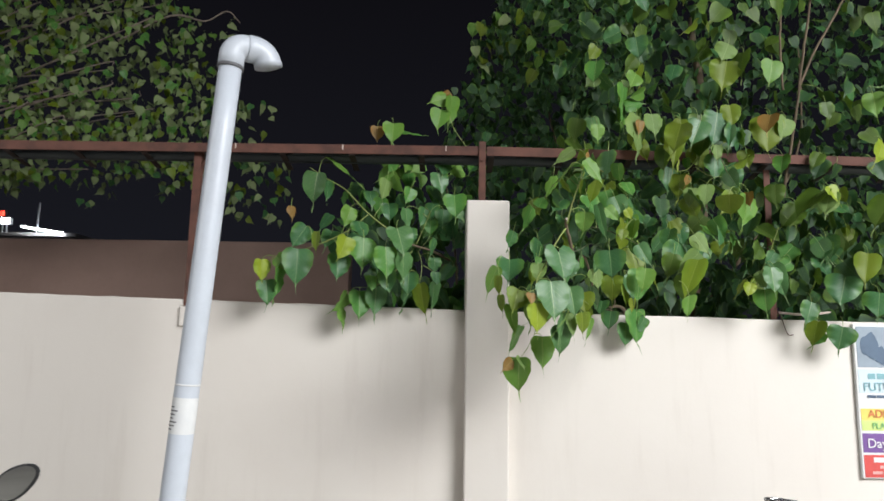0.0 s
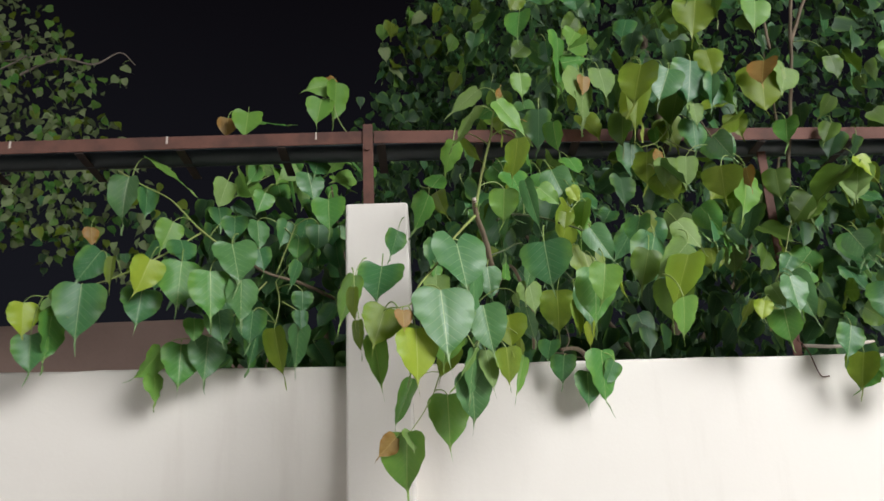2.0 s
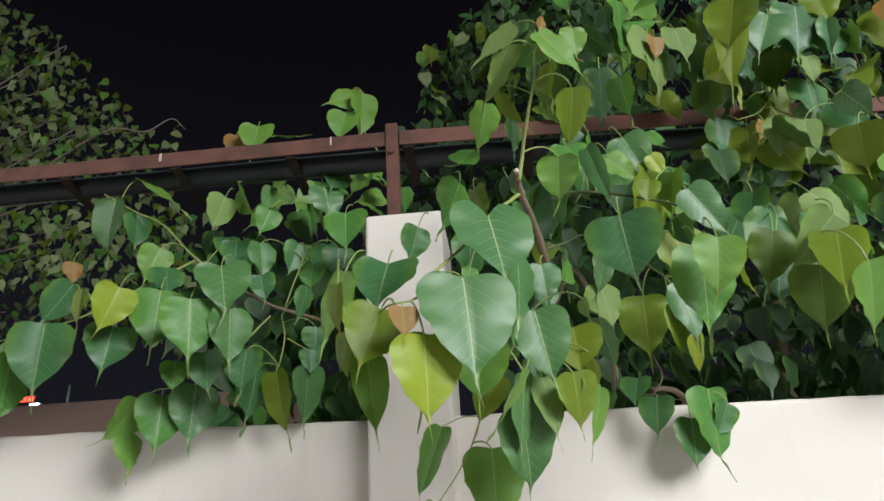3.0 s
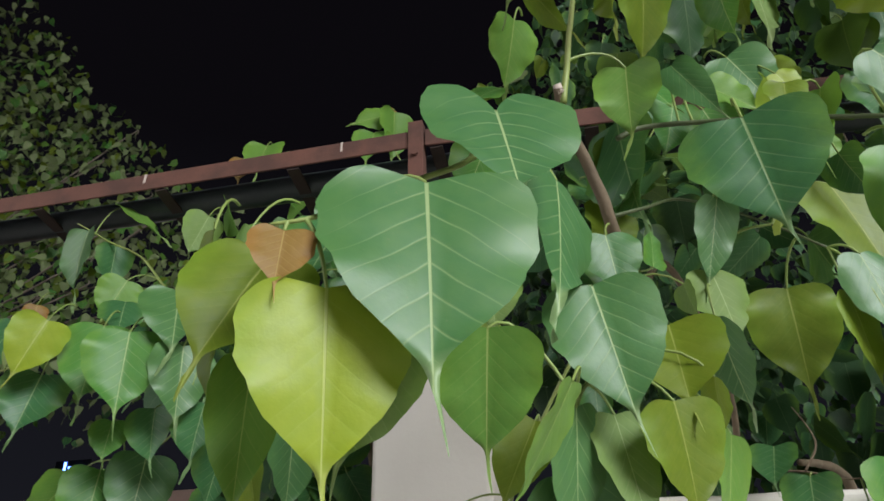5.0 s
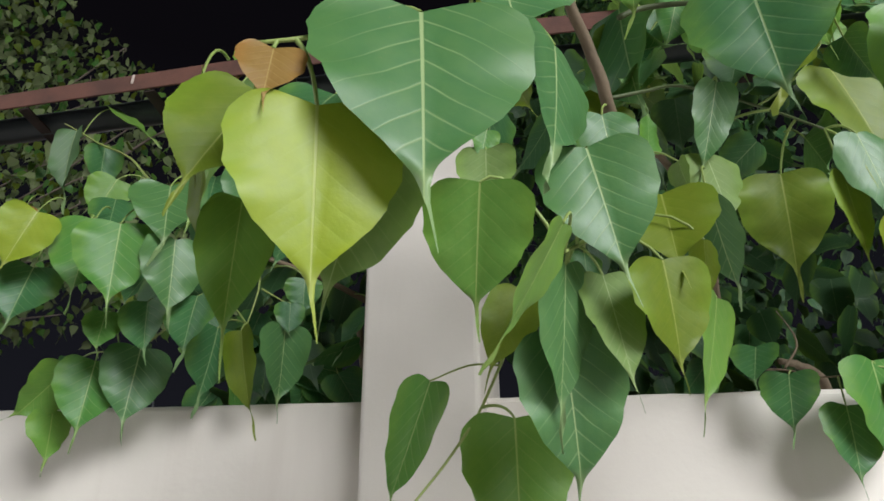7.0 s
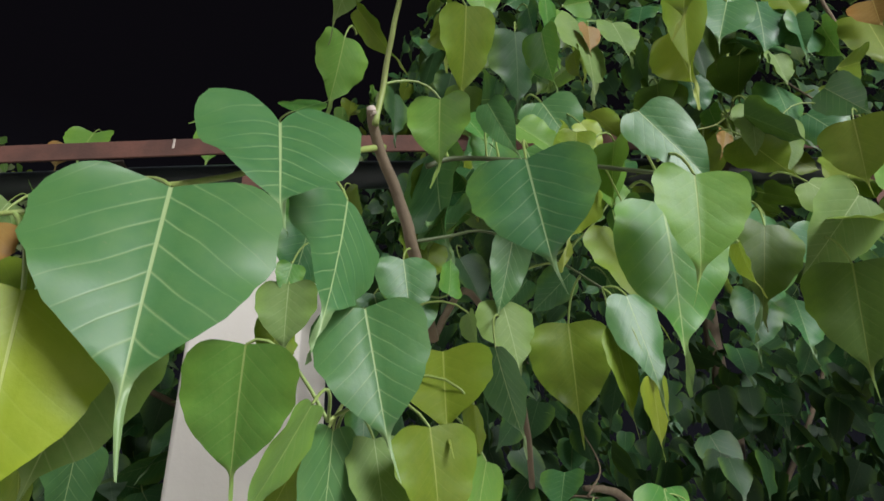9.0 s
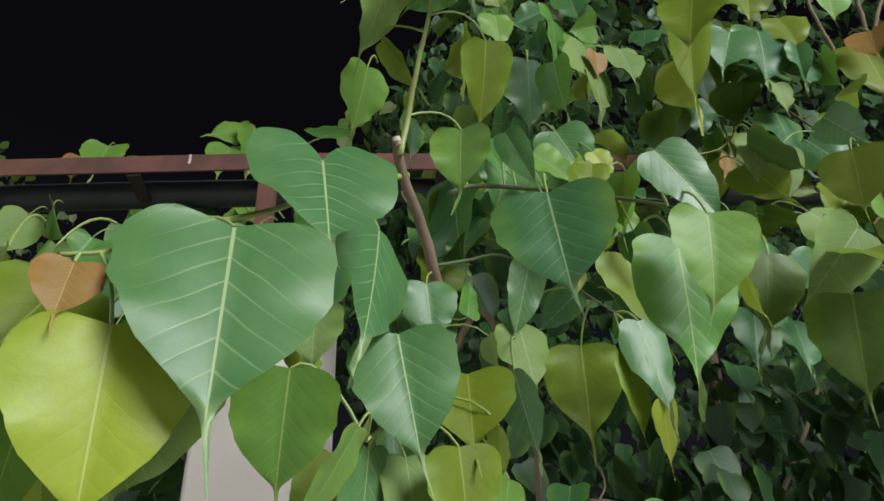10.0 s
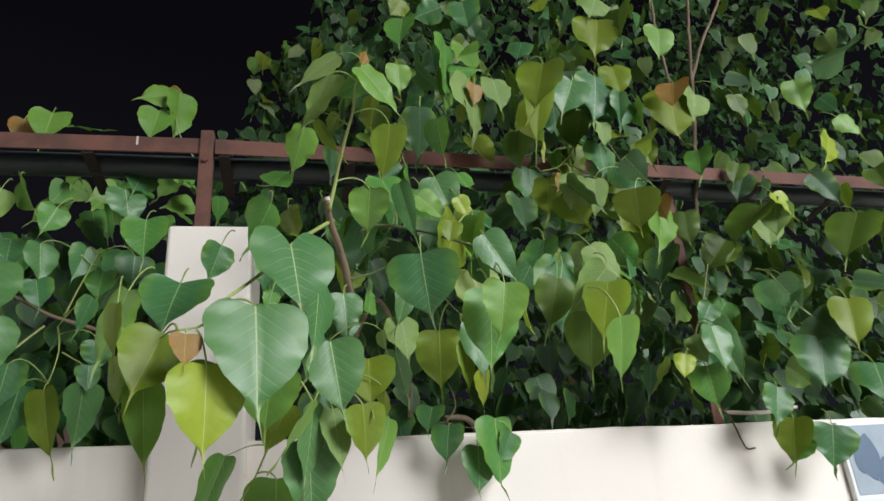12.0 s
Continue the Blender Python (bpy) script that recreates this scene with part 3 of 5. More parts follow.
leaf(overhang, (0.558, 2.740, 1.892), (0.546, 2.770, 1.801), (-0.02, -0.95, -0.30), 0.091, "l", 45)
leaf(overhang, (0.629, 2.782, 2.056), (0.626, 2.734, 1.917), (0.82, -0.57, -0.05), 0.118, "s", 6)
leaf(overhang, (0.918, 2.748, 2.012), (0.913, 2.755, 1.885), (0.15, -0.99, -0.06), 0.107, "g", 7)
leaf(overhang, (0.930, 2.700, 2.009), (0.917, 2.696, 1.924), (0.07, -1.00, 0.04), 0.079, "l", 8)
leaf(overhang, (0.912, 2.731, 2.110), (0.960, 2.731, 2.030), (-0.06, -1.00, -0.04), 0.066, "s", 9)
leaf(overhang, (0.886, 2.982, 2.362), (0.919, 2.972, 2.270), (-0.13, -0.99, 0.05), 0.091, "s", 90)
leaf(overhang, (0.798, 2.930, 2.315), (0.806, 2.827, 2.150), (-0.57, -0.71, 0.41), 0.046, "s", 99)
leaf(overhang, (0.841, 2.966, 2.305), (0.895, 2.966, 2.255), (0.19, -0.96, 0.20), 0.065, "l", 12)
leaf(overhang, (0.931, 2.964, 2.303), (0.955, 2.971, 2.261), (0.15, -0.98, -0.09), 0.043, "y", 13)
leaf(overhang, (0.730, 2.866, 2.265), (0.723, 2.881, 2.182), (-0.28, -0.95, -0.15), 0.081, "l", 14)
leaf(overhang, (0.771, 2.836, 2.399), (0.766, 2.904, 2.317), (0.57, -0.62, -0.54), 0.093, "o", 135)
leaf(overhang, (0.707, 2.735, 2.457), (0.774, 2.738, 2.366), (0.30, -0.93, 0.19), 0.064, "l", 16)
leaf(overhang, (0.719, 2.760, 2.454), (0.766, 2.780, 2.420), (-0.62, 0.15, -0.77), 0.060, "b", 17)
leaf(overhang, (0.649, 2.744, 2.443), (0.608, 2.835, 2.382), (0.77, -0.07, -0.63), 0.113, "p", 18)
leaf(overhang, (0.666, 2.772, 2.511), (0.595, 2.798, 2.460), (-0.42, -0.90, 0.11), 0.053, "p", 19)
leaf(overhang, (0.727, 2.793, 2.484), (0.666, 2.823, 2.452), (0.32, -0.30, -0.90), 0.065, "g", 20)
leaf(overhang, (0.709, 2.736, 2.465), (0.720, 2.736, 2.495), (0.72, -0.64, -0.25), 0.028, "b", 21)
leaf(overhang, (0.602, 2.908, 2.430), (0.581, 2.949, 2.350), (0.73, -0.50, -0.46), 0.090, "l", 22)
leaf(overhang, (0.628, 2.839, 2.405), (0.671, 2.871, 2.346), (-0.75, -0.19, -0.64), 0.047, "o", 23)
leaf(overhang, (0.530, 3.050, 2.323), (0.492, 3.050, 2.220), (0.75, -0.60, -0.27), 0.097, "g", 24)
leaf(overhang, (0.438, 2.999, 2.201), (0.419, 2.997, 2.129), (0.58, -0.80, -0.14), 0.072, "d", 25)
leaf(overhang, (0.404, 2.799, 2.048), (0.396, 2.726, 1.964), (0.07, -0.76, 0.65), 0.114, "d", 26)
leaf(overhang, (0.346, 2.719, 2.008), (0.310, 2.735, 1.904), (-0.43, -0.90, 0.01), 0.060, "l", 28)
leaf(overhang, (0.351, 2.654, 1.967), (0.350, 2.662, 1.894), (-0.67, -0.74, -0.07), 0.043, "o", 29)
leaf(overhang, (0.421, 2.621, 1.912), (0.400, 2.583, 1.832), (0.34, -0.88, 0.33), 0.091, "o", 270)
leaf(overhang, (0.460, 2.563, 1.895), (0.464, 2.550, 1.855), (0.42, -0.85, 0.33), 0.041, "b", 279)
leaf(overhang, (0.391, 2.669, 1.858), (0.410, 2.631, 1.750), (0.30, -0.90, 0.30), 0.055, "l", 297)
leaf(overhang, (0.495, 2.649, 1.872), (0.473, 2.640, 1.775), (0.35, -0.88, 0.30), 0.094, "p", 34)
leaf(overhang, (0.360, 2.662, 1.893), (0.361, 2.659, 1.826), (-0.62, -0.78, 0.03), 0.038, "o", 35)
leaf(overhang, (0.715, 2.854, 1.924), (0.713, 2.811, 1.844), (-0.09, -0.87, 0.48), 0.092, "o", 36, stalk=False)
leaf(overhang, (0.699, 2.806, 1.838), (0.707, 2.817, 1.757), (0.53, -0.84, -0.07), 0.083, "o", 333)
leaf(overhang, (0.739, 2.827, 1.862), (0.739, 2.853, 1.821), (-0.92, -0.33, -0.20), 0.042, "y", 342)
leaf(overhang, (0.748, 2.861, 1.820), (0.726, 2.847, 1.731), (0.75, -0.65, -0.08), 0.050, "l", 351)
leaf(overhang, (0.620, 2.795, 1.836), (0.609, 2.822, 1.726), (0.73, -0.64, -0.23), 0.061, "s", 40)
leaf(overhang, (0.651, 2.823, 1.835), (0.665, 2.808, 1.746), (0.35, -0.88, 0.30), 0.056, "p", 369)
leaf(overhang, (0.639, 2.862, 1.874), (0.639, 2.851, 1.836), (0.35, -0.90, 0.27), 0.035, "d", 42)
leaf(overhang, (0.620, 2.696, 1.827), (0.575, 2.713, 1.752), (0.80, -0.29, -0.53), 0.041, "l", 43)
leaf(overhang, (0.612, 2.832, 1.786), (0.621, 2.842, 1.672), (0.25, -0.92, 0.25), 0.095, "s", 44)
leaf(overhang, (0.557, 2.955, 1.740), (0.560, 2.932, 1.615), (0.24, -0.95, 0.18), 0.112, "l", 405)
leaf(overhang, (0.468, 2.963, 1.783), (0.421, 2.987, 1.670), (0.66, -0.63, -0.40), 0.066, "g", 46)
leaf(overhang, (0.453, 2.891, 1.650), (0.446, 2.873, 1.518), (-0.52, -0.84, 0.14), 0.130, "l", 47)
leaf(overhang, (0.462, 2.905, 1.652), (0.470, 2.850, 1.610), (0.35, -0.58, 0.74), 0.055, "p", 48)
leaf(overhang, (0.425, 2.893, 1.640), (0.385, 2.880, 1.598), (0.49, -0.87, 0.07), 0.055, "b", 49)
leaf(overhang, (0.775, 2.933, 1.957), (0.798, 2.988, 1.874), (-0.69, -0.51, -0.52), 0.061, "s", 50)
leaf(overhang, (0.795, 2.986, 2.038), (0.808, 2.980, 1.955), (0.36, -0.92, 0.12), 0.079, "p", 51)
leaf(overhang, (0.876, 3.003, 2.013), (0.876, 3.020, 1.903), (-0.11, -0.98, -0.15), 0.102, "o", 52)
leaf(overhang, (0.987, 2.769, 1.981), (0.993, 2.780, 1.943), (-0.99, 0.11, -0.13), 0.037, "y", 53)
leaf(overhang, (1.206, 2.876, 2.101), (1.126, 2.886, 2.014), (0.19, -0.94, -0.28), 0.088, "p", 486)
leaf(overhang, (1.211, 2.889, 2.077), (1.050, 2.614, 1.900), (-0.04, -0.52, 0.85), 0.089, "o", 495)
leaf(overhang, (1.149, 2.856, 2.001), (1.140, 2.877, 1.897), (-0.44, -0.89, -0.15), 0.102, "q", 504)
leaf(overhang, (1.025, 2.507, 1.890), (1.033, 2.540, 1.817), (0.44, -0.84, -0.32), 0.072, "l", 513)
leaf(overhang, (1.122, 2.937, 2.102), (1.098, 2.948, 2.005), (0.02, -0.99, -0.12), 0.090, "q", 58)
leaf(overhang, (1.140, 3.020, 2.225), (1.109, 3.000, 2.140), (-0.62, -0.68, 0.39), 0.082, "d", 59)
leaf(overhang, (1.231, 2.980, 2.196), (1.280, 2.959, 2.114), (-0.05, -0.97, 0.22), 0.076, "p", 60)
leaf(overhang, (0.913, 2.943, 2.241), (0.884, 2.920, 2.094), (0.79, -0.61, -0.06), 0.134, "o", 61)
leaf(overhang, (0.965, 2.943, 2.249), (0.939, 2.943, 2.164), (-0.82, -0.51, 0.25), 0.078, "l", 62)
leaf(overhang, (0.732, 3.042, 2.289), (0.714, 3.078, 2.182), (0.50, -0.79, -0.35), 0.099, "q", 63)
leaf(overhang, (0.683, 2.977, 2.081), (0.690, 2.977, 1.992), (0.36, -0.93, 0.03), 0.078, "d", 64)
leaf(overhang, (0.747, 2.908, 1.989), (0.752, 2.908, 1.952), (-0.88, -0.46, -0.12), 0.034, "p", 65)
leaf(overhang, (0.543, 2.943, 2.081), (0.535, 2.943, 2.042), (0.41, -0.91, -0.09), 0.035, "g", 66)
leaf(overhang, (0.677, 2.919, 2.066), (0.684, 2.916, 1.992), (0.23, -0.97, 0.06), 0.070, "s", 67)
leaf(overhang, (0.541, 2.943, 2.053), (0.539, 2.943, 1.978), (0.00, -1.00, -0.00), 0.072, "p", 68)
leaf(overhang, (0.928, 2.923, 2.008), (0.942, 2.917, 1.902), (0.23, -0.97, 0.08), 0.064, "s", 69)
leaf(overhang, (0.951, 2.981, 2.133), (0.977, 2.967, 2.013), (0.24, -0.96, 0.17), 0.117, "o", 630)
leaf(overhang, (0.909, 2.934, 1.971), (0.915, 2.938, 1.882), (0.44, -0.90, -0.01), 0.046, "o", 639)
leaf(overhang, (0.934, 2.922, 1.913), (0.943, 2.951, 1.851), (0.49, -0.81, -0.31), 0.041, "y", 72)
leaf(overhang, (0.958, 3.000, 2.188), (0.971, 3.000, 2.237), (0.01, -1.00, -0.00), 0.057, "l", 73)
leaf(overhang, (0.956, 2.943, 2.150), (0.972, 2.943, 2.090), (-0.76, -0.62, -0.20), 0.055, "d", 74)
leaf(overhang, (0.928, 3.000, 2.324), (0.929, 3.000, 2.254), (0.16, -0.99, 0.00), 0.061, "o", 75)
leaf(overhang, (0.636, 3.000, 2.065), (0.650, 3.000, 2.002), (0.28, -0.96, 0.06), 0.068, "d", 76)
leaf(overhang, (0.726, 3.000, 2.292), (0.720, 2.977, 2.124), (-0.86, -0.50, 0.10), 0.150, "d", 77)
leaf(overhang, (1.167, 3.000, 2.158), (1.119, 2.977, 2.017), (0.43, -0.90, 0.00), 0.133, "d", 78)
leaf(overhang, (0.830, 3.050, 2.718), (0.833, 3.050, 2.640), (0.14, -0.99, 0.01), 0.069, "l", 79)
leaf(overhang, (0.538, 2.908, 2.293), (0.569, 2.943, 2.347), (0.10, -0.86, 0.50), 0.063, "g", 81)
leaf(overhang, (0.887, 2.851, 2.190), (0.876, 2.839, 2.144), (0.00, -0.97, 0.24), 0.045, "o", 738)
leaf(overhang, (0.982, 3.039, 2.292), (0.945, 2.953, 2.156), (-0.28, -0.77, 0.57), 0.053, "l", 747)
leaf(overhang, (0.815, 2.955, 2.117), (0.788, 2.971, 2.020), (0.22, -0.95, -0.22), 0.051, "s", 84)
leaf(overhang, (0.729, 2.966, 2.043), (0.736, 2.966, 2.091), (0.74, -0.66, -0.11), 0.042, "g", 85)
leaf(overhang, (0.756, 2.977, 2.572), (0.743, 2.977, 2.479), (-0.90, -0.41, 0.13), 0.083, "o", 86)
leaf(overhang, (0.548, 3.000, 2.165), (0.538, 2.977, 2.063), (0.75, -0.65, 0.08), 0.092, "d", 87)
leaf(overhang, (0.518, 3.000, 2.032), (0.518, 2.977, 1.964), (0.77, -0.61, 0.21), 0.063, "o", 88)
leaf(overhang, (0.577, 2.923, 1.862), (0.541, 2.909, 1.785), (0.10, -0.95, 0.25), 0.062, "o", 227)
leaf(peepal, (0.976, 3.460, 1.878), (0.956, 3.432, 1.794), (-0.37, -0.85, 0.37), 0.092, "d", 89)
leaf(peepal, (1.047, 3.450, 1.821), (1.042, 3.435, 1.714), (0.25, -0.96, 0.13), 0.104, "d", 90)
leaf(peepal, (1.100, 3.445, 1.889), (1.100, 3.444, 1.724), (0.61, -0.79, 0.00), 0.161, "g", 91)
leaf(peepal, (0.939, 3.480, 1.933), (0.914, 3.434, 1.869), (-0.20, -0.76, 0.62), 0.079, "d", 92)
leaf(peepal, (1.145, 3.460, 1.853), (1.106, 3.450, 1.779), (0.45, -0.88, -0.12), 0.074, "d", 93)
leaf(peepal, (1.231, 3.094, 2.761), (1.181, 3.074, 2.531), (-0.25, -0.96, 0.14), 0.081, "o", 846)
leaf(peepal, (1.197, 3.000, 2.708), (1.158, 3.000, 2.584), (-0.50, -0.85, 0.16), 0.123, "o", 95)
leaf(peepal, (1.073, 3.250, 2.834), (1.075, 3.230, 2.648), (0.67, -0.74, 0.08), 0.165, "p", 96)
leaf(peepal, (1.144, 3.250, 2.844), (1.156, 3.230, 2.732), (0.20, -0.96, 0.19), 0.101, "p", 97)
leaf(peepal, (1.041, 3.240, 2.745), (1.035, 3.240, 2.678), (-0.93, -0.36, 0.09), 0.059, "o", 98)
leaf(peepal, (1.077, 3.220, 2.800), (1.073, 3.220, 2.735), (0.43, -0.90, -0.02), 0.057, "b", 99)
leaf(peepal, (1.022, 3.300, 3.006), (1.010, 3.300, 2.821), (0.86, -0.50, -0.06), 0.163, "g", 100)
leaf(peepal, (1.124, 3.300, 2.981), (1.057, 3.280, 2.942), (0.54, -0.56, -0.63), 0.078, "l", 101)
leaf(peepal, (1.265, 3.086, 2.433), (1.264, 3.107, 2.349), (0.15, -0.96, -0.24), 0.080, "p", 918)
leaf(peepal, (1.366, 3.167, 2.470), (1.367, 3.189, 2.376), (0.17, -0.96, -0.22), 0.084, "p", 927)
leaf(peepal, (1.305, 3.330, 2.559), (1.284, 3.320, 2.443), (-0.59, -0.79, 0.18), 0.104, "o", 104)
leaf(peepal, (1.260, 3.350, 2.600), (1.247, 3.340, 2.479), (0.20, -0.98, 0.06), 0.108, "d", 105)
leaf(peepal, (1.328, 3.280, 2.542), (1.310, 3.280, 2.493), (0.41, -0.90, -0.15), 0.046, "b", 106)
leaf(peepal, (1.336, 3.320, 2.644), (1.337, 3.320, 2.584), (-0.88, -0.47, -0.02), 0.053, "g", 107)
leaf(peepal, (1.443, 3.101, 2.409), (1.469, 3.158, 2.324), (-0.36, -0.72, -0.60), 0.122, "o", 972)
leaf(peepal, (1.462, 3.150, 2.530), (1.492, 3.120, 2.445), (-0.79, -0.62, -0.05), 0.083, "s", 981)
leaf(peepal, (1.555, 3.150, 2.594), (1.482, 3.120, 2.548), (0.60, -0.40, -0.70), 0.081, "o", 110)
leaf(peepal, (1.433, 3.200, 2.674), (1.438, 3.200, 2.600), (0.28, -0.96, 0.02), 0.065, "p", 111)
leaf(peepal, (1.524, 3.200, 2.770), (1.490, 3.180, 2.658), (0.42, -0.91, 0.03), 0.105, "d", 112)
leaf(peepal, (1.563, 3.200, 2.756), (1.566, 3.200, 2.666), (-1.00, 0.03, -0.03), 0.079, "g", 113)
leaf(peepal, (1.447, 3.250, 2.635), (1.432, 3.220, 2.517), (0.22, -0.95, 0.21), 0.108, "d", 114)
leaf(peepal, (1.447, 3.200, 2.836), (1.415, 3.180, 2.678), (0.10, -0.99, 0.10), 0.144, "d", 115)
leaf(peepal, (1.229, 3.300, 2.702), (1.197, 3.280, 2.574), (-0.77, -0.58, 0.28), 0.117, "q", 116)
leaf(peepal, (1.371, 3.250, 2.843), (1.352, 3.250, 2.723), (0.29, -0.96, -0.05), 0.107, "q", 117)
leaf(peepal, (1.717, 3.250, 2.832), (1.688, 3.220, 2.656), (-0.14, -0.97, 0.19), 0.168, "o", 118)
leaf(peepal, (1.703, 3.200, 2.830), (1.670, 3.180, 2.739), (-0.58, -0.72, 0.37), 0.100, "b", 119)
leaf(peepal, (1.803, 3.250, 2.831), (1.760, 3.220, 2.723), (0.33, -0.94, 0.13), 0.105, "p", 120)
leaf(peepal, (1.613, 3.300, 2.681), (1.624, 3.280, 2.591), (-0.26, -0.95, 0.18), 0.081, "o", 121)
leaf(peepal, (1.802, 3.300, 2.655), (1.778, 3.280, 2.562), (-0.68, -0.66, 0.32), 0.087, "g", 122)
leaf(peepal, (1.527, 3.300, 2.601), (1.575, 3.270, 2.498), (-0.37, -0.92, 0.10), 0.115, "d", 123)
leaf(peepal, (1.599, 3.250, 2.435), (1.564, 3.230, 2.290), (0.45, -0.89, 0.01), 0.133, "l", 124)
leaf(peepal, (1.592, 3.230, 2.450), (1.588, 3.220, 2.382), (-0.83, -0.55, 0.13), 0.061, "b", 125)
leaf(peepal, (1.560, 3.300, 2.442), (1.468, 3.233, 2.354), (0.32, -0.88, 0.34), 0.127, "o", 126)
leaf(peepal, (1.640, 3.350, 2.023), (1.616, 3.340, 1.961), (-0.18, -0.96, 0.22), 0.062, "y", 127)
leaf(peepal, (1.717, 3.380, 1.996), (1.710, 3.360, 1.885), (-0.56, -0.81, 0.18), 0.114, "g", 1152)
leaf(peepal, (1.698, 3.400, 2.084), (1.724, 3.380, 2.007), (-0.45, -0.89, 0.08), 0.060, "p", 1161)
leaf(peepal, (1.765, 3.380, 2.123), (1.807, 3.360, 1.962), (-0.43, -0.90, -0.00), 0.094, "s", 1170)
leaf(peepal, (1.981, 3.300, 2.220), (1.956, 3.280, 2.142), (-0.71, -0.59, 0.38), 0.097, "d", 131)
leaf(peepal, (1.561, 3.300, 3.240), (1.520, 3.280, 3.149), (0.02, -0.98, 0.21), 0.115, "p", 132)
leaf(peepal, (1.550, 3.300, 3.149), (1.513, 3.280, 2.998), (-0.13, -0.98, 0.16), 0.160, "o", 133)
leaf(peepal, (1.626, 3.280, 3.186), (1.590, 3.260, 3.060), (-0.84, -0.44, 0.31), 0.117, "q", 134)
leaf(peepal, (1.804, 3.350, 3.177), (1.776, 3.330, 3.049), (0.07, -0.99, 0.14), 0.117, "l", 135)
leaf(peepal, (0.915, 3.400, 3.265), (0.876, 3.400, 3.198), (0.40, -0.89, -0.23), 0.085, "o", 136)
leaf(peepal, (0.911, 3.400, 3.184), (0.890, 3.380, 3.066), (-0.43, -0.87, 0.23), 0.107, "g", 137)
leaf(peepal, (1.149, 3.500, 3.370), (1.165, 3.500, 3.257), (-0.24, -0.97, -0.03), 0.120, "d", 138)
leaf(peepal, (1.146, 3.500, 3.160), (1.103, 3.449, 3.071), (0.35, -0.87, 0.33), 0.099, "l", 139)
leaf(peepal, (1.243, 3.200, 2.755), (1.232, 3.180, 2.599), (-0.91, -0.39, 0.11), 0.139, "y", 140)
leaf(peepal, (1.479, 3.300, 2.826), (1.413, 3.197, 2.693), (0.17, -0.82, 0.55), 0.159, "d", 141)
leaf(peepal, (1.988, 3.460, 1.942), (1.947, 3.440, 1.836), (0.05, -0.98, 0.17), 0.102, "d", 142)
leaf(peepal, (2.013, 3.460, 1.847), (1.966, 3.440, 1.734), (-0.67, -0.63, 0.39), 0.111, "o", 143)
leaf(peepal, (2.220, 3.350, 2.179), (2.164, 3.300, 2.034), (-0.33, -0.85, 0.42), 0.119, "o", 1296)
leaf(peepal, (2.132, 3.400, 2.071), (2.083, 3.380, 1.929), (-0.28, -0.93, 0.23), 0.170, "d", 145)
leaf(peepal, (2.076, 3.450, 2.278), (2.065, 3.430, 2.153), (-0.67, -0.72, 0.17), 0.141, "d", 146)
leaf(peepal, (1.771, 3.460, 2.086), (1.807, 3.460, 1.972), (-0.18, -0.98, -0.06), 0.113, "d", 147)
leaf(peepal, (2.137, 3.460, 1.821), (2.109, 3.460, 1.709), (-0.19, -0.98, 0.05), 0.143, "d", 148)
leaf(peepal, (2.022, 3.460, 1.791), (1.976, 3.460, 1.729), (-0.55, -0.73, 0.40), 0.090, "g", 149)
leaf(peepal, (2.293, 3.400, 1.990), (2.239, 3.338, 1.874), (-0.29, -0.78, 0.55), 0.140, "d", 150)
leaf(peepal, (2.338, 3.400, 3.030), (2.352, 3.400, 2.908), (-0.38, -0.92, -0.04), 0.108, "l", 151)
leaf(peepal, (2.165, 3.450, 2.530), (2.177, 3.430, 2.457), (-0.81, -0.59, 0.03), 0.067, "o", 152)
leaf(peepal, (2.104, 3.450, 2.484), (2.081, 3.430, 2.397), (-0.18, -0.95, 0.26), 0.102, "p", 153)
leaf(peepal, (1.346, 3.150, 2.777), (1.294, 3.130, 2.660), (-0.04, -0.98, 0.19), 0.117, "s", 1386)
leaf(peepal, (1.436, 3.300, 2.783), (1.381, 3.280, 2.645), (-0.61, -0.71, 0.35), 0.132, "q", 155)
leaf(peepal, (1.497, 3.200, 2.771), (1.490, 3.180, 2.675), (-0.63, -0.75, 0.20), 0.075, "s", 1404)
leaf(peepal, (1.507, 3.200, 2.876), (1.511, 3.180, 2.768), (-0.16, -0.97, 0.17), 0.097, "o", 157)
leaf(peepal, (0.989, 3.350, 3.026), (0.991, 3.350, 2.932), (-0.87, -0.49, -0.02), 0.082, "d", 158)
leaf(peepal, (1.028, 3.300, 2.902), (1.118, 3.300, 2.920), (-0.05, -0.97, 0.23), 0.081, "g", 159)
leaf(peepal, (1.019, 3.350, 2.931), (1.014, 3.330, 2.776), (0.83, -0.56, 0.05), 0.116, "l", 160)
leaf(peepal, (1.224, 3.350, 2.849), (1.211, 3.330, 2.720), (-0.96, -0.25, 0.14), 0.116, "k", 161)
leaf(peepal, (1.270, 3.350, 2.754), (1.235, 3.330, 2.634), (0.16, -0.98, 0.12), 0.111, "q", 162)
leaf(peepal, (1.525, 3.400, 2.663), (1.515, 3.380, 2.580), (-0.45, -0.85, 0.26), 0.091, "k", 163)
leaf(peepal, (2.023, 3.300, 2.473), (1.982, 3.280, 2.368), (-0.59, -0.72, 0.37), 0.102, "p", 1476)
leaf(peepal, (2.006, 3.280, 2.499), (2.041, 3.260, 2.419), (0.22, -0.92, 0.33), 0.079, "y", 165)
leaf(peepal, (1.949, 3.300, 2.227), (1.983, 3.270, 2.131), (-0.66, -0.75, -0.00), 0.097, "s", 1494)
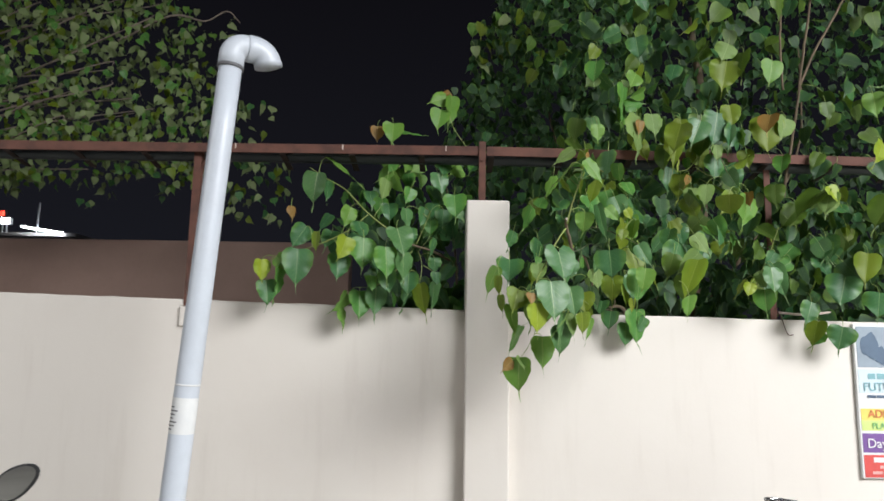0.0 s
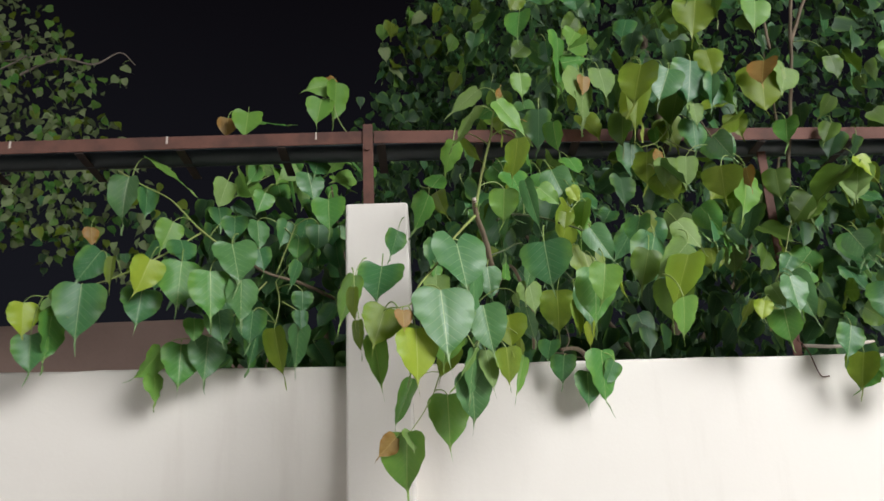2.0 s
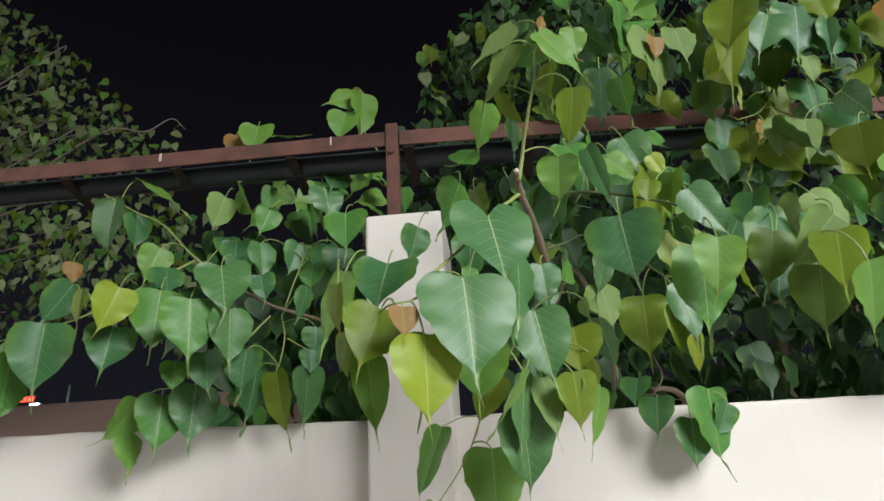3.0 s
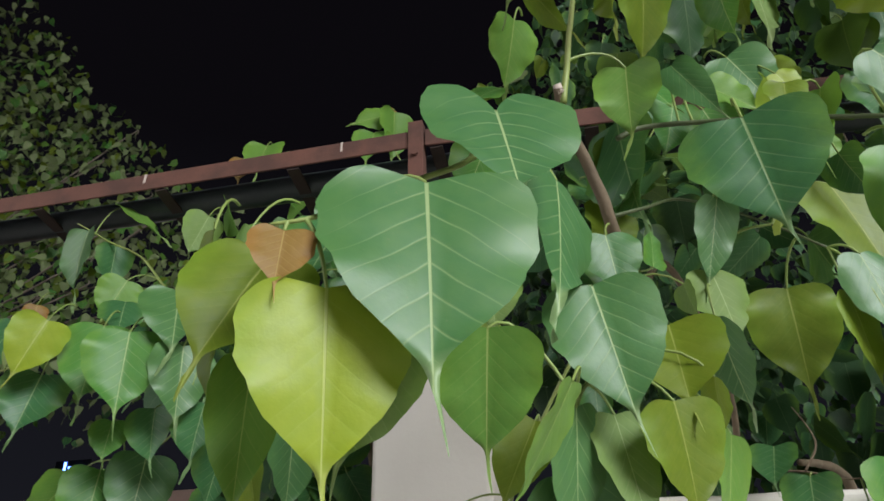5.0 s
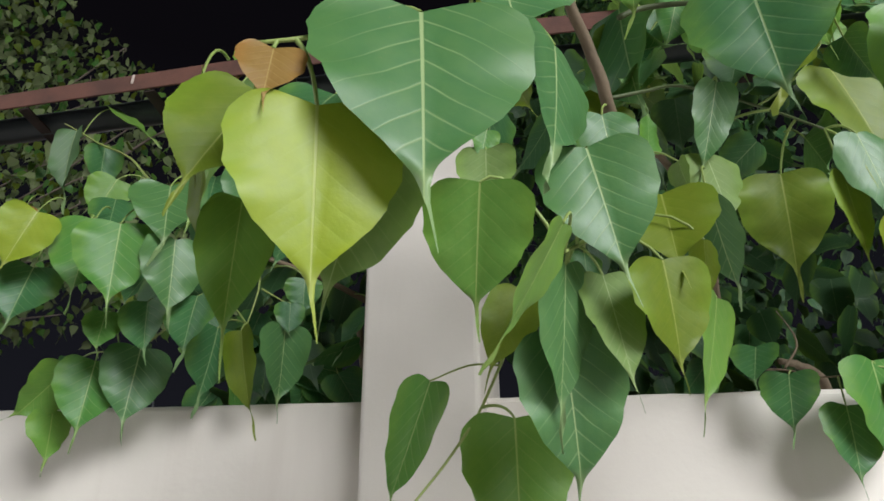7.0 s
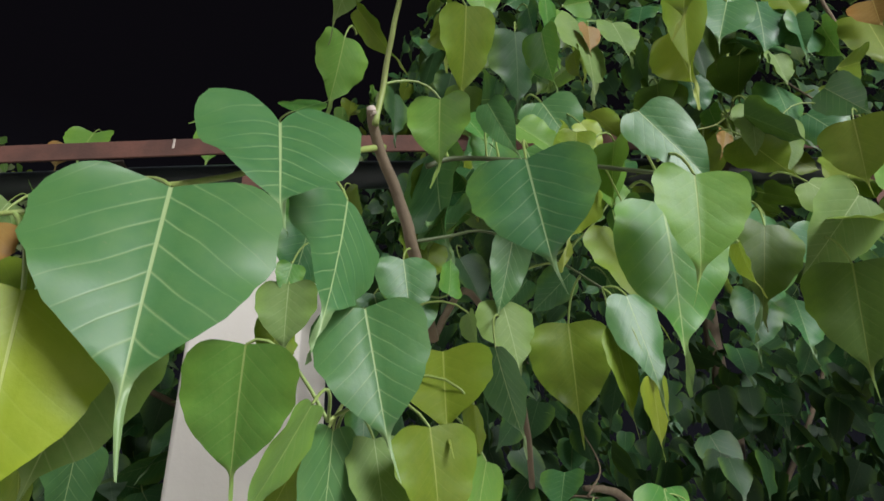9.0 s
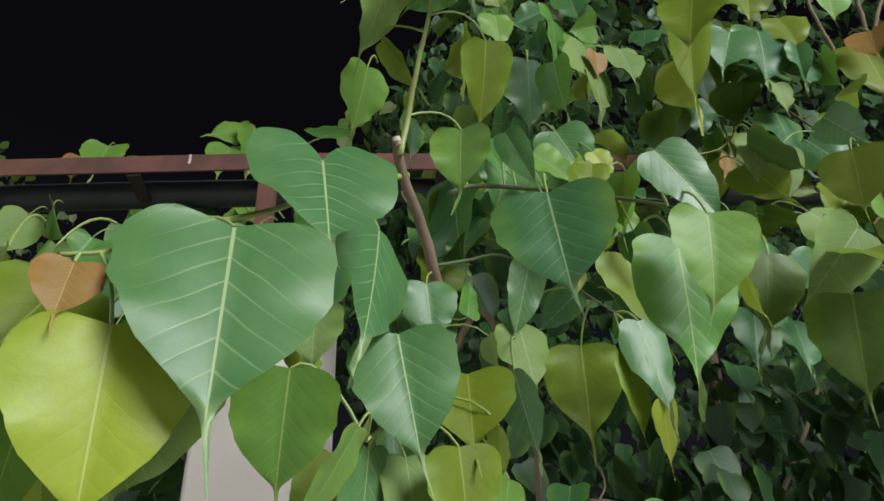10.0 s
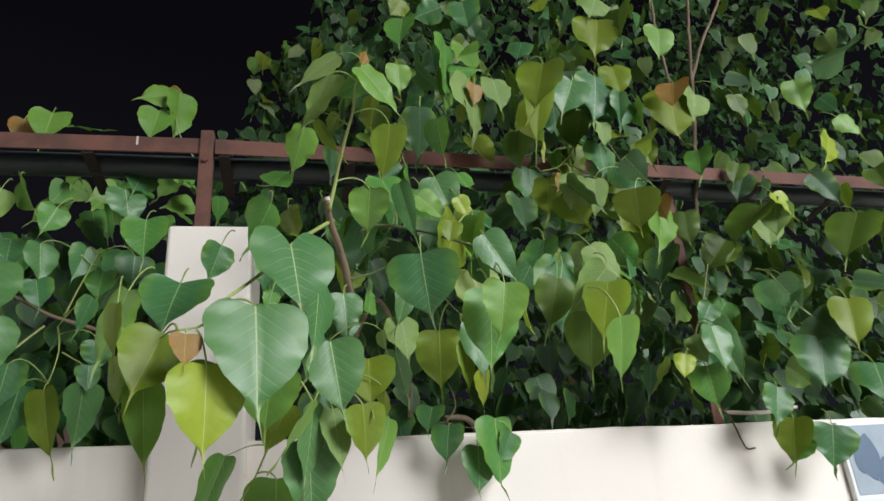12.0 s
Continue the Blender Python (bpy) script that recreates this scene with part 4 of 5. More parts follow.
leaf(peepal, (2.498, 3.300, 3.095), (2.321, 3.280, 2.998), (0.49, -0.27, -0.83), 0.179, "s", 167)
leaf(peepal, (2.362, 3.300, 2.807), (2.414, 3.280, 2.734), (-0.19, -0.97, 0.13), 0.080, "l", 168)
leaf(peepal, (2.302, 3.300, 2.728), (2.249, 3.280, 2.623), (0.43, -0.90, -0.05), 0.105, "y", 169)
leaf(peepal, (2.014, 3.350, 2.492), (1.869, 3.330, 2.375), (-0.55, -0.39, 0.74), 0.165, "q", 170)
leaf(peepal, (2.361, 3.350, 2.467), (2.248, 3.330, 2.320), (-0.60, -0.59, 0.54), 0.164, "q", 171)
leaf(peepal, (2.125, 3.400, 2.143), (2.195, 3.380, 2.047), (-0.40, -0.91, -0.10), 0.126, "k", 172)
leaf(peepal, (1.713, 3.450, 2.387), (1.656, 3.430, 2.267), (-0.67, -0.62, 0.42), 0.118, "k", 173)
leaf(peepal, (1.788, 3.400, 2.184), (1.743, 3.400, 2.115), (-0.00, -1.00, 0.00), 0.072, "d", 174)
leaf(peepal, (1.740, 3.350, 2.101), (1.746, 3.330, 1.982), (0.20, -0.96, 0.17), 0.106, "s", 175)
leaf(sapling, (-0.100, 3.250, 2.252), (-0.057, 3.195, 2.123), (0.35, -0.82, 0.46), 0.138, "s", 176)
leaf(sapling, (-0.261, 3.263, 2.204), (-0.259, 3.241, 2.059), (0.41, -0.90, 0.14), 0.137, "g", 177)
leaf(sapling, (-0.148, 3.198, 2.152), (-0.133, 3.185, 2.009), (0.54, -0.83, 0.13), 0.135, "g", 178)
leaf(sapling, (-0.334, 3.200, 2.198), (-0.359, 3.183, 2.094), (0.68, -0.73, -0.04), 0.103, "y", 179)
leaf(sapling, (-0.589, 3.301, 2.151), (-0.587, 3.289, 1.980), (0.42, -0.90, 0.07), 0.155, "d", 180)
leaf(sapling, (-0.563, 3.350, 2.274), (-0.624, 3.335, 2.170), (0.26, -0.97, -0.01), 0.107, "d", 181)
leaf(sapling, (-0.498, 3.299, 2.239), (-0.500, 3.296, 2.142), (-0.37, -0.93, 0.03), 0.049, "o", 182)
leaf(sapling, (-0.384, 3.274, 2.120), (-0.380, 3.244, 2.006), (0.59, -0.78, 0.23), 0.123, "d", 183)
leaf(sapling, (-0.066, 3.244, 2.133), (-0.061, 3.252, 2.005), (0.79, -0.62, -0.01), 0.117, "s", 184)
leaf(sapling, (-0.040, 3.300, 2.042), (-0.043, 3.278, 1.940), (-0.01, -0.98, 0.21), 0.100, "d", 185)
leaf(sapling, (-0.302, 3.353, 2.302), (-0.266, 3.307, 2.219), (0.40, -0.72, 0.57), 0.097, "d", 186)
leaf(sapling, (-0.351, 3.401, 2.384), (-0.375, 3.381, 2.285), (0.64, -0.77, 0.00), 0.097, "l", 187)
leaf(sapling, (-0.540, 3.449, 2.575), (-0.569, 3.459, 2.423), (-0.32, -0.95, 0.00), 0.148, "s", 188)
leaf(sapling, (-0.494, 3.501, 2.551), (-0.493, 3.512, 2.450), (0.87, -0.48, -0.05), 0.098, "d", 189)
leaf(sapling, (-0.170, 3.400, 2.528), (-0.191, 3.380, 2.427), (0.77, -0.63, -0.04), 0.093, "p", 190)
leaf(sapling, (-0.137, 3.420, 2.562), (-0.090, 3.400, 2.469), (-0.79, -0.55, -0.28), 0.094, "l", 191)
leaf(sapling, (-0.050, 3.450, 2.499), (-0.070, 3.430, 2.420), (0.61, -0.79, 0.05), 0.080, "g", 192)
leaf(sapling, (-0.075, 3.448, 2.392), (-0.061, 3.450, 2.295), (0.81, -0.58, 0.10), 0.094, "s", 193)
leaf(sapling, (-0.052, 3.400, 2.275), (-0.031, 3.387, 2.201), (0.24, -0.95, 0.22), 0.075, "d", 194)
leaf(sapling, (0.082, 3.399, 2.227), (0.062, 3.394, 2.140), (0.84, -0.52, -0.16), 0.061, "d", 195)
leaf(sapling, (0.085, 3.546, 2.610), (0.113, 3.532, 2.497), (0.48, -0.85, 0.23), 0.114, "s", 196)
leaf(sapling, (0.176, 3.450, 2.466), (0.185, 3.407, 2.352), (0.03, -0.94, 0.35), 0.122, "g", 197)
leaf(sapling, (0.023, 3.500, 2.404), (0.006, 3.480, 2.312), (0.68, -0.74, 0.04), 0.084, "d", 198)
leaf(sapling, (-0.224, 3.300, 2.024), (-0.214, 3.280, 1.953), (0.58, -0.76, 0.29), 0.068, "g", 199)
leaf(sapling, (-0.155, 3.320, 2.048), (-0.134, 3.300, 1.950), (0.15, -0.96, 0.23), 0.093, "d", 200)
leaf(sapling, (-0.289, 3.378, 1.956), (-0.282, 3.357, 1.824), (0.58, -0.80, 0.16), 0.127, "g", 201)
leaf(sapling, (-0.209, 3.397, 1.979), (-0.210, 3.385, 1.842), (0.66, -0.75, 0.06), 0.128, "s", 202)
leaf(sapling, (-0.353, 3.380, 1.942), (-0.403, 3.345, 1.850), (0.87, -0.36, -0.34), 0.107, "l", 203)
leaf(sapling, (-0.376, 3.397, 1.867), (-0.362, 3.393, 1.777), (0.93, -0.34, 0.16), 0.086, "l", 204)
leaf(sapling, (-0.048, 3.397, 2.012), (-0.067, 3.405, 1.884), (0.90, -0.40, -0.15), 0.121, "d", 205)
leaf(sapling, (0.011, 3.381, 1.997), (0.035, 3.382, 1.847), (-0.41, -0.91, -0.07), 0.095, "o", 206)
leaf(sapling, (0.080, 3.422, 2.015), (0.079, 3.437, 1.878), (0.92, -0.39, -0.05), 0.130, "s", 207)
leaf(sapling, (0.087, 3.422, 2.060), (0.094, 3.411, 1.997), (0.54, -0.82, 0.20), 0.061, "d", 208)
leaf(sapling, (-0.690, 3.300, 2.113), (-0.629, 3.280, 2.053), (-0.32, -0.95, -0.01), 0.077, "l", 209)
leaf(sapling, (-0.678, 3.313, 2.085), (-0.699, 3.343, 1.925), (0.99, -0.03, -0.13), 0.154, "g", 210)
leaf(sapling, (-0.764, 3.300, 2.096), (-0.756, 3.300, 1.994), (0.76, -0.65, 0.05), 0.096, "y", 211)
leaf(sapling, (-0.742, 3.320, 1.996), (-0.723, 3.300, 1.880), (0.36, -0.91, 0.21), 0.105, "d", 212)
leaf(sapling, (-0.681, 3.500, 2.407), (-0.671, 3.500, 2.342), (0.76, -0.64, 0.12), 0.058, "b", 213)
leaf(sapling, (-0.499, 3.500, 2.673), (-0.340, 3.460, 2.544), (0.53, -0.37, 0.76), 0.070, "l", 214)
leaf(sapling, (-0.167, 3.611, 2.903), (-0.165, 3.564, 2.793), (0.17, -0.90, 0.39), 0.119, "l", 215)
leaf(sapling, (-0.117, 3.611, 2.858), (-0.007, 3.581, 2.828), (0.25, -0.55, 0.80), 0.075, "g", 226, stalk=False)
leaf(sapling, (-0.257, 3.643, 2.897), (-0.256, 3.627, 2.814), (0.24, -0.95, 0.18), 0.080, "b", 216)
leaf(sapling, (0.124, 3.820, 3.137), (0.030, 3.792, 3.100), (0.24, -0.96, 0.13), 0.102, "l", 217)
leaf(sapling, (0.091, 3.812, 3.062), (0.075, 3.782, 2.940), (0.21, -0.96, 0.21), 0.121, "l", 218)
leaf(sapling, (0.152, 3.830, 3.154), (0.141, 3.862, 2.996), (0.85, -0.50, -0.16), 0.142, "l", 219)
leaf(sapling, (0.143, 3.850, 3.182), (0.092, 3.830, 3.153), (0.13, -0.91, 0.40), 0.055, "b", 220)
leaf(sapling, (0.053, 3.550, 2.351), (0.051, 3.530, 2.273), (-0.01, -0.97, 0.25), 0.082, "g", 221)
leaf(sapling, (0.117, 3.600, 2.700), (0.116, 3.532, 2.602), (0.56, -0.68, 0.47), 0.111, "d", 222)
leaf(sapling, (0.079, 3.500, 2.143), (0.080, 3.500, 2.070), (0.43, -0.90, 0.01), 0.080, "d", 223)
leaf(sapling, (-0.169, 3.500, 2.425), (-0.156, 3.461, 2.336), (0.18, -0.89, 0.42), 0.095, "d", 224)
leaf(sapling, (0.118, 3.600, 2.420), (0.119, 3.600, 2.327), (0.49, -0.87, 0.00), 0.109, "d", 225)

# ---- the thick of the foliage ----
def spots_in(count, keep, lo, hi, seed, clump=0.55, grain=2.2):
    """Points in a box where keep says so, thinned out by noise so that clumps and gaps form."""
    rng = random.Random(seed)
    out = []
    while len(out) < count:
        p = Vector([rng.uniform(a, b) for a, b in zip(lo, hi)])
        if keep(p) and noise.noise(p * grain + Vector((seed, 0, 0))) > rng.uniform(-1, 1) * 0.6 - clump * 0.35:
            out.append(p)
    return out


def crown_right(p):
    """Slanting left edge of the tree's crown, low fringe over the wall."""
    edge = 0.05 + 0.42 * max(0, p.z - 3.35 - 0.25 * max(0, p.y - 4.2)) + 0.10 * noise.noise(Vector((p.z * 2.5, p.y * 2, 3)))
    if p.z < 2.75:
        edge = 0.50
    if p.y < 3.62 and p.z < 2.35:
        return False
    return p.x > edge + 0.10 * max(0, p.y - 4.2)


fringe = spots_in(70, lambda p: p.z > 2.10 + 0.3 * (3.6 - p.y) and p.x > 1.25, (1.2, 3.40, 1.95), (3.0, 3.60, 2.75), 15, 0.5, 3.0)
screen = spots_in(30, lambda p: True, (1.65, 3.52, 1.98), (2.15, 3.66, 2.50), 18, 0.8, 3.0)
front = spots_in(165, lambda p: crown_right(p) and p.x > 0.75 and (p.x < 1.75 or noise.noise(p * 3.1) > 0.25), (0.7, 3.45, 2.5), (3.1, 3.85, 4.1), 11, 0.3, 2.6)
mid = spots_in(700, lambda p: crown_right(p) and (p.x < 1.9 or p.z < 2.7) and (p.z < 2.75 or p.x > 0.95 + 0.3 * noise.noise(p * 2)), (0.1, 3.80, 1.6), (3.8, 4.45, 4.6), 16, 0.1, 1.8)
back = spots_in(6500, lambda p: crown_right(p) and (p.x < 1.6 or p.y > 5.3), (0.0, 4.9, 1.3), (5.0, 6.8, 6.6), 12, 0.7)
foliage(peepal, screen + fringe + front, "foliage", "light green outer leaves of the crown", singles=232, tones="kkkkkqqqddog", size=(0.075, 0.13), seed=21)
# inner layers mostly take tone k, so their shade lies in the colour
foliage(peepal, mid, "middle_foliage", "leaves inside the crown, green darkened for shade", tones="kkkkkd", size=(0.07, 0.12), seed=25)
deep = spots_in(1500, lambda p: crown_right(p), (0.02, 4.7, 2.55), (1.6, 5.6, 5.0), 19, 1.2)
foliage(peepal, deep, "deep_foliage", "shade-darkened leaves at the back of the crown", tones="kkkkd", size=(0.05, 0.085), seed=27)
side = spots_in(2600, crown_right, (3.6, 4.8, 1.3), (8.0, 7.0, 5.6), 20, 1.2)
foliage(peepal, back + side, "crown_foliage", "dense crown of heart-shaped leaves, green darkened for shade", tones="kkkkkkd", size=(0.06, 0.10), seed=22)
tip = spots_in(34, lambda p: noise.noise(p * 3.3) > -0.25, (0.30, 4.7, 3.72), (0.95, 5.1, 4.25), 33, 0.4, 3.0)
foliage(peepal, tip, "crown_tip", "paler olive leaves at the crown's edge", singles=33, tones="oolwq", size=(0.08, 0.12), seed=34)
inner = spots_in(46, lambda p: p.y > 2.95 + 0.35 * abs(p.x - 0.9) and p.z < 2.62 - 0.5 * abs(p.x - 0.85), (0.5, 2.98, 2.2), (1.5, 3.38, 2.62), 17, 0.6, 3.0)
foliage(overhang, inner, "inner_foliage", "inner leaves of the branch", singles=45, tones="kddggo", size=(0.08, 0.12), seed=26)


def hedge_left(p):
    low = 1.75 if p.x > -0.3 else 2.25
    return p.z > low and p.z < 2.62 + 0.12 * noise.noise(p * 3) and p.x > -0.55 + 0.35 * abs(p.z - 2.35)


fill = spots_in(330, hedge_left, (-0.7, 3.66, 1.75), (0.35, 4.3, 2.85), 13, 0.7)
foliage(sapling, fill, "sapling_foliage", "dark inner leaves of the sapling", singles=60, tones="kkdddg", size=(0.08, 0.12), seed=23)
over = spots_in(26, lambda p: True, (-0.25, 3.7, 2.68), (0.35, 4.1, 2.85), 14)
foliage(sapling, over, "sapling_top", "leaves showing above the rail", singles=12, tones="gll", size=(0.08, 0.11), seed=24)

# shade behind wall and rail comes from the dark leaf tones here
low = spots_in(170, lambda p: True, (0.58, 3.78, 1.70), (2.6, 4.0, 2.35), 35, 0.5, 2.4)
foliage(peepal, low, "low_foliage", "leaves low behind the wall, coloured dark for shade", tones="kkkkkd", size=(0.08, 0.12), seed=36)
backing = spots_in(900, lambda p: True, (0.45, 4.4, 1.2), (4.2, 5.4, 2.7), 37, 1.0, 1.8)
foliage(peepal, backing, "backing_foliage", "shade-darkened leaves deep in the crown", tones="kkkkkkd", size=(0.08, 0.12), seed=38)
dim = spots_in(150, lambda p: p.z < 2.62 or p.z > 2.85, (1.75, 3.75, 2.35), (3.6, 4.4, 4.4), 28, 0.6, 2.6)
foliage(peepal, dim, "shaded_foliage", "leaves behind the fence rail, coloured dark for shade", tones="kkkqqqd", size=(0.085, 0.125), seed=29)

# trunks and limbs behind the wall
twig(peepal, ((2.3, 6.0, 0.0), (2.27, 6.0, 1.0), (2.35, 5.95, 2.2), (2.45, 5.9, 3.4), (2.4, 5.95, 4.8)), 0.080, 0.035, BARK, "trunk")
twig(peepal, ((2.3, 5.98, 1.6), (1.8, 5.7, 2.3), (1.2, 5.6, 3.0), (0.95, 5.6, 3.9)), 0.020, 0.008, BARK, "branch")
twig(peepal, ((2.3, 5.98, 1.9), (2.8, 5.7, 2.7), (3.2, 5.7, 3.5), (3.3, 5.8, 4.5)), 0.018, 0.007, BARK, "branch")
twig(overhang, ((1.22, 4.02, 0.0), (1.24, 4.0, 0.8), (1.20, 3.92, 1.5), (1.12, 3.72, 1.84), (1.06, 3.60, 1.91), (0.965, 3.46, 1.90)), 0.020, 0.0056, BARK, "trunk")
twig(sapling, ((0.0, 4.1, 0.0), (0.05, 4.05, 0.9), (0.10, 3.95, 1.7), (0.12, 3.75, 2.14)), 0.022, 0.008, BARK, "trunk")
twig(sapling, ((0.06, 4.02, 1.2), (0.20, 4.0, 2.0), (0.12, 3.92, 2.7)), 0.012, 0.004, BARK, "branch")

# ---- far tree beyond the wall ----
LIMB = rough_surface("pale_limb_bark", (0.30, 0.24, 0.20), (0.20, 0.16, 0.13), 0.85, big=10, fine=80)
far_tree = thing("far_tree", "small-leaved tree standing in the dark behind the wall", "tree", at=(-6.5, 7.4, 0))
twig(far_tree, ((-6.5, 7.4, 0), (-6.45, 7.4, 1.4), (-6.5, 7.3, 2.8), (-6.2, 7.2, 4.2), (-6.4, 7.3, 6.8)), 0.13, 0.03, BARK, "trunk")
rng = random.Random(31)
limb_ends = []
for i in range(20):
    z = rng.uniform(3.7, 6.2)
    a = rng.uniform(-1.1, 1.5)
    start = Vector((-6.3, 7.3, z - 0.5))
    reach = min(rng.uniform(1.8, 3.2), 3.3 - 0.55 * max(0, z - 4.4))
    end = start + Vector((math.cos(a * 0.4) * reach * 1.1, math.sin(a) * 0.7 - 0.4, rng.uniform(0.1, 0.9)))
    mid = start.lerp(end, 0.5) + Vector((0, 0, rng.uniform(-0.05, 0.12)))
    twig(far_tree, (start, mid, end, end + Vector((0.14, -0.05, rng.uniform(-0.06, 0.08)))), 0.015, 0.003, LIMB, "branch")
    limb_ends.append((start, mid, end))


twig(far_tree, ((-3.6, 7.0, 5.0), (-3.0, 6.95, 5.28), (-2.62, 6.95, 5.22), (-2.38, 6.95, 5.34), (-2.22, 6.95, 5.20)), 0.014, 0.004, LIMB, "branch")


def far_crown(p):
    edge = -2.62 - 0.82 * max(0, p.z - 5.0) - 0.4 * max(0, 4.0 - p.z) + 0.55 * noise.noise(p * 1.4)
    return p.x < edge and p.z > 3.5 + 0.4 * noise.noise(p * 1.1)


def far_skirt(p):
    return p.x < -2.2 - 0.5 * noise.noise(p * 1.3) and noise.noise(p * 1.1 + Vector((4, 0, 0))) > 0.12


far_spots = spots_in(5600, far_crown, (-7.4, 6.2, 3.2), (-1.9, 7.9, 8.8), 41, 0.05, 1.7)
tip_spots = spots_in(9, lambda p: True, (-2.75, 6.9, 5.05), (-2.25, 7.0, 5.3), 45)
low_spots = spots_in(90, far_skirt, (-4.4, 6.3, 3.3), (-2.0, 7.9, 3.9), 42, 0.0, 1.7)
low_spots += spots_in(60, lambda p: True, (-2.2, 6.6, 2.95), (-1.6, 7.2, 3.75), 46, 0.2, 2.4) + spots_in(40, lambda p: True, (-2.6, 6.8, 3.9), (-1.75, 7.2, 4.35), 47, 0.2, 2.4)
foliage(far_tree, tip_spots + far_spots, "far_crown", "dim green crown of small leaves", singles=159, tones="wwwwwgol", size=(0.06, 0.105), seed=43)
foliage(far_tree, low_spots, "far_skirt", "sparse drooping lower leaves", tones="kdwwwo", size=(0.07, 0.105), seed=44)

# ---- lit shop buildings far across the plot ----
GLOW_WHITE = bpy.data.materials.new("white_floodlight_and_streak")
GLOW_WHITE.use_nodes = True
SIGN_RED = bpy.data.materials.new("red_lit_sign")
SIGN_RED.use_nodes = True
SIGN_BLUE = bpy.data.materials.new("blue_lit_sign")
SIGN_BLUE.use_nodes = True
for mat, colour, power in ((GLOW_WHITE, (0.9, 0.95, 1.0), 60), (SIGN_RED, (1.0, 0.05, 0.03), 5), (SIGN_BLUE, (0.12, 0.25, 1.0), 9)):
    nt = mat.node_tree
    e = add(nt, "ShaderNodeEmission", Color=(*colour, 1), Strength=power)
    nt.links.new(e.outputs[0], nt.nodes["Material Output"].inputs["Surface"])

shop = thing("far_shop", "distant flat-roofed shop building with lit signs and a floodlight", "building", at=(-35, 41, 0))


def shop_part(name, bm, material, label="", parent=None):
    ob = part(name, bm, material, parent or shop, label)
    if parent is None:
        ob.matrix_parent_inverse = shop.matrix_basis.inverted()
    return ob


FACADE = rough_surface("weathered_facade", (0.35, 0.34, 0.33), (0.25, 0.24, 0.24), 0.8, big=0.5, fine=8)
STEEL = rough_surface("galvanised_steel", (0.45, 0.46, 0.47), (0.32, 0.33, 0.34), 0.45, 0.6, big=3)
shop_part("wall", box((-48, 40.4, 0), (-23.6, 52, 7.9), 0.03, 1), FACADE)
shop_part("roof", box((-48.3, 40.0, 7.9), (-23.2, 52.3, 8.15), 0.02, 1), FACADE, "flat concrete roof slab")
for z in (1.0, 4.6):
    for x in range(-46, -25, 4):
        w = shop_part("window", box((x, 40.34, z), (x + 2.0, 40.42, z + 1.9), 0.02, 1), HOSE, "dark window")
        shop_part("sill", box((x - 0.1, 40.25, z - 0.1), (x + 2.1, 40.42, z), 0.01, 1), FACADE, "", w)
mast = shop_part("mast", tube([(-25.8, 40.2, 8.1), (-25.8, 40.2, 10.1)], 0.06, 8), STEEL, "thin steel mast")
flood = shop_part("floodlight", box((-27.75, 39.5, 8.55), (-27.05, 39.75, 9.0), 0.05, 2), STEEL, "bright white floodlight on the roof edge")
shop_part("lamp_glass", box((-27.68, 39.47, 8.6), (-27.12, 39.51, 8.95), 0.01, 1), GLOW_WHITE, "glowing glass", flood)
shop_part("flood_post", tube([(-27.4, 39.7, 8.1), (-27.4, 39.7, 8.6)], 0.05, 8), STEEL)
# bright streak on the roof edge made as a glowing tube, no known lamp
streak_strip = shop_part("tube_lamp", tube([(-26.6, 39.9, 8.50), (-24.0, 39.9, 8.12)], 0.05, 8), GLOW_WHITE, "glowing strip standing in for the bright streak along the roof edge")
red = shop_part("red_sign", box((-29.2, 39.8, 9.05), (-27.6, 39.95, 9.55), 0.03, 1), HOSE, "dark sign board with red lit bars")
for k in range(6):
    x = -29.08 + k * 0.245
    shop_part("bar", box((x, 39.76, 9.15), (x + 0.17, 39.80, 9.45), 0.01, 1), SIGN_RED, "red lit bar", red)
for x in (-29.0, -27.8):
    shop_part("sign_post", tube([(x, 39.9, 8.1), (x, 39.9, 9.1)], 0.05, 8), STEEL)
blue = shop_part("blue_sign", box((-33.2, 39.8, 10.5), (-30.6, 39.95, 11.5), 0.03, 1), HOSE, "dark sign board with blue lit shapes")
for x, w, h in ((-32.5, 0.16, 0.75), (-32.15, 0.22, 0.45), (-31.75, 0.16, 0.45), (-31.4, 0.2, 0.45)):
    shop_part("bar", box((x, 39.76, 10.65), (x + w, 39.80, 10.65 + h), 0.01, 1), SIGN_BLUE, "blue lit bar", blue)
for x in (-33.0, -30.8):
    shop_part("sign_post", tube([(x, 39.9, 8.1), (x, 39.9, 10.6)], 0.05, 8), STEEL)

# ---- printed board on the wall ----
def face_y(x):
    return FACE + 0.06 * (x - 0.35)


INK = {n: rough_surface(n + "_print", c, tuple(v * 0.8 for v in c), 0.5, big=14, fine=90, amount=0.5, relief=0.0003) for n, c in (
    ("grey_blue", (0.30, 0.36, 0.42)), ("dark_blue", (0.10, 0.15, 0.22)), ("pale_blue", (0.62, 0.74, 0.78)), ("teal", (0.22, 0.42, 0.46)), ("yellow", (0.80, 0.66, 0.16)), ("lime", (0.62, 0.74, 0.25)),
    ("orange", (0.70, 0.22, 0.10)), ("green", (0.18, 0.45, 0.20)), ("purple", (0.20, 0.10, 0.32)), ("red", (0.66, 0.09, 0.08)), ("pink", (0.80, 0.45, 0.42)), ("grey", (0.55, 0.55, 0.54)))}
BX, BW, BZ, BH = 2.262, 0.60, 1.066, 0.775
board = thing("notice_board", "printed advertising board in coloured bands fixed to the wall", "poster", at=(BX, face_y(BX), BZ))
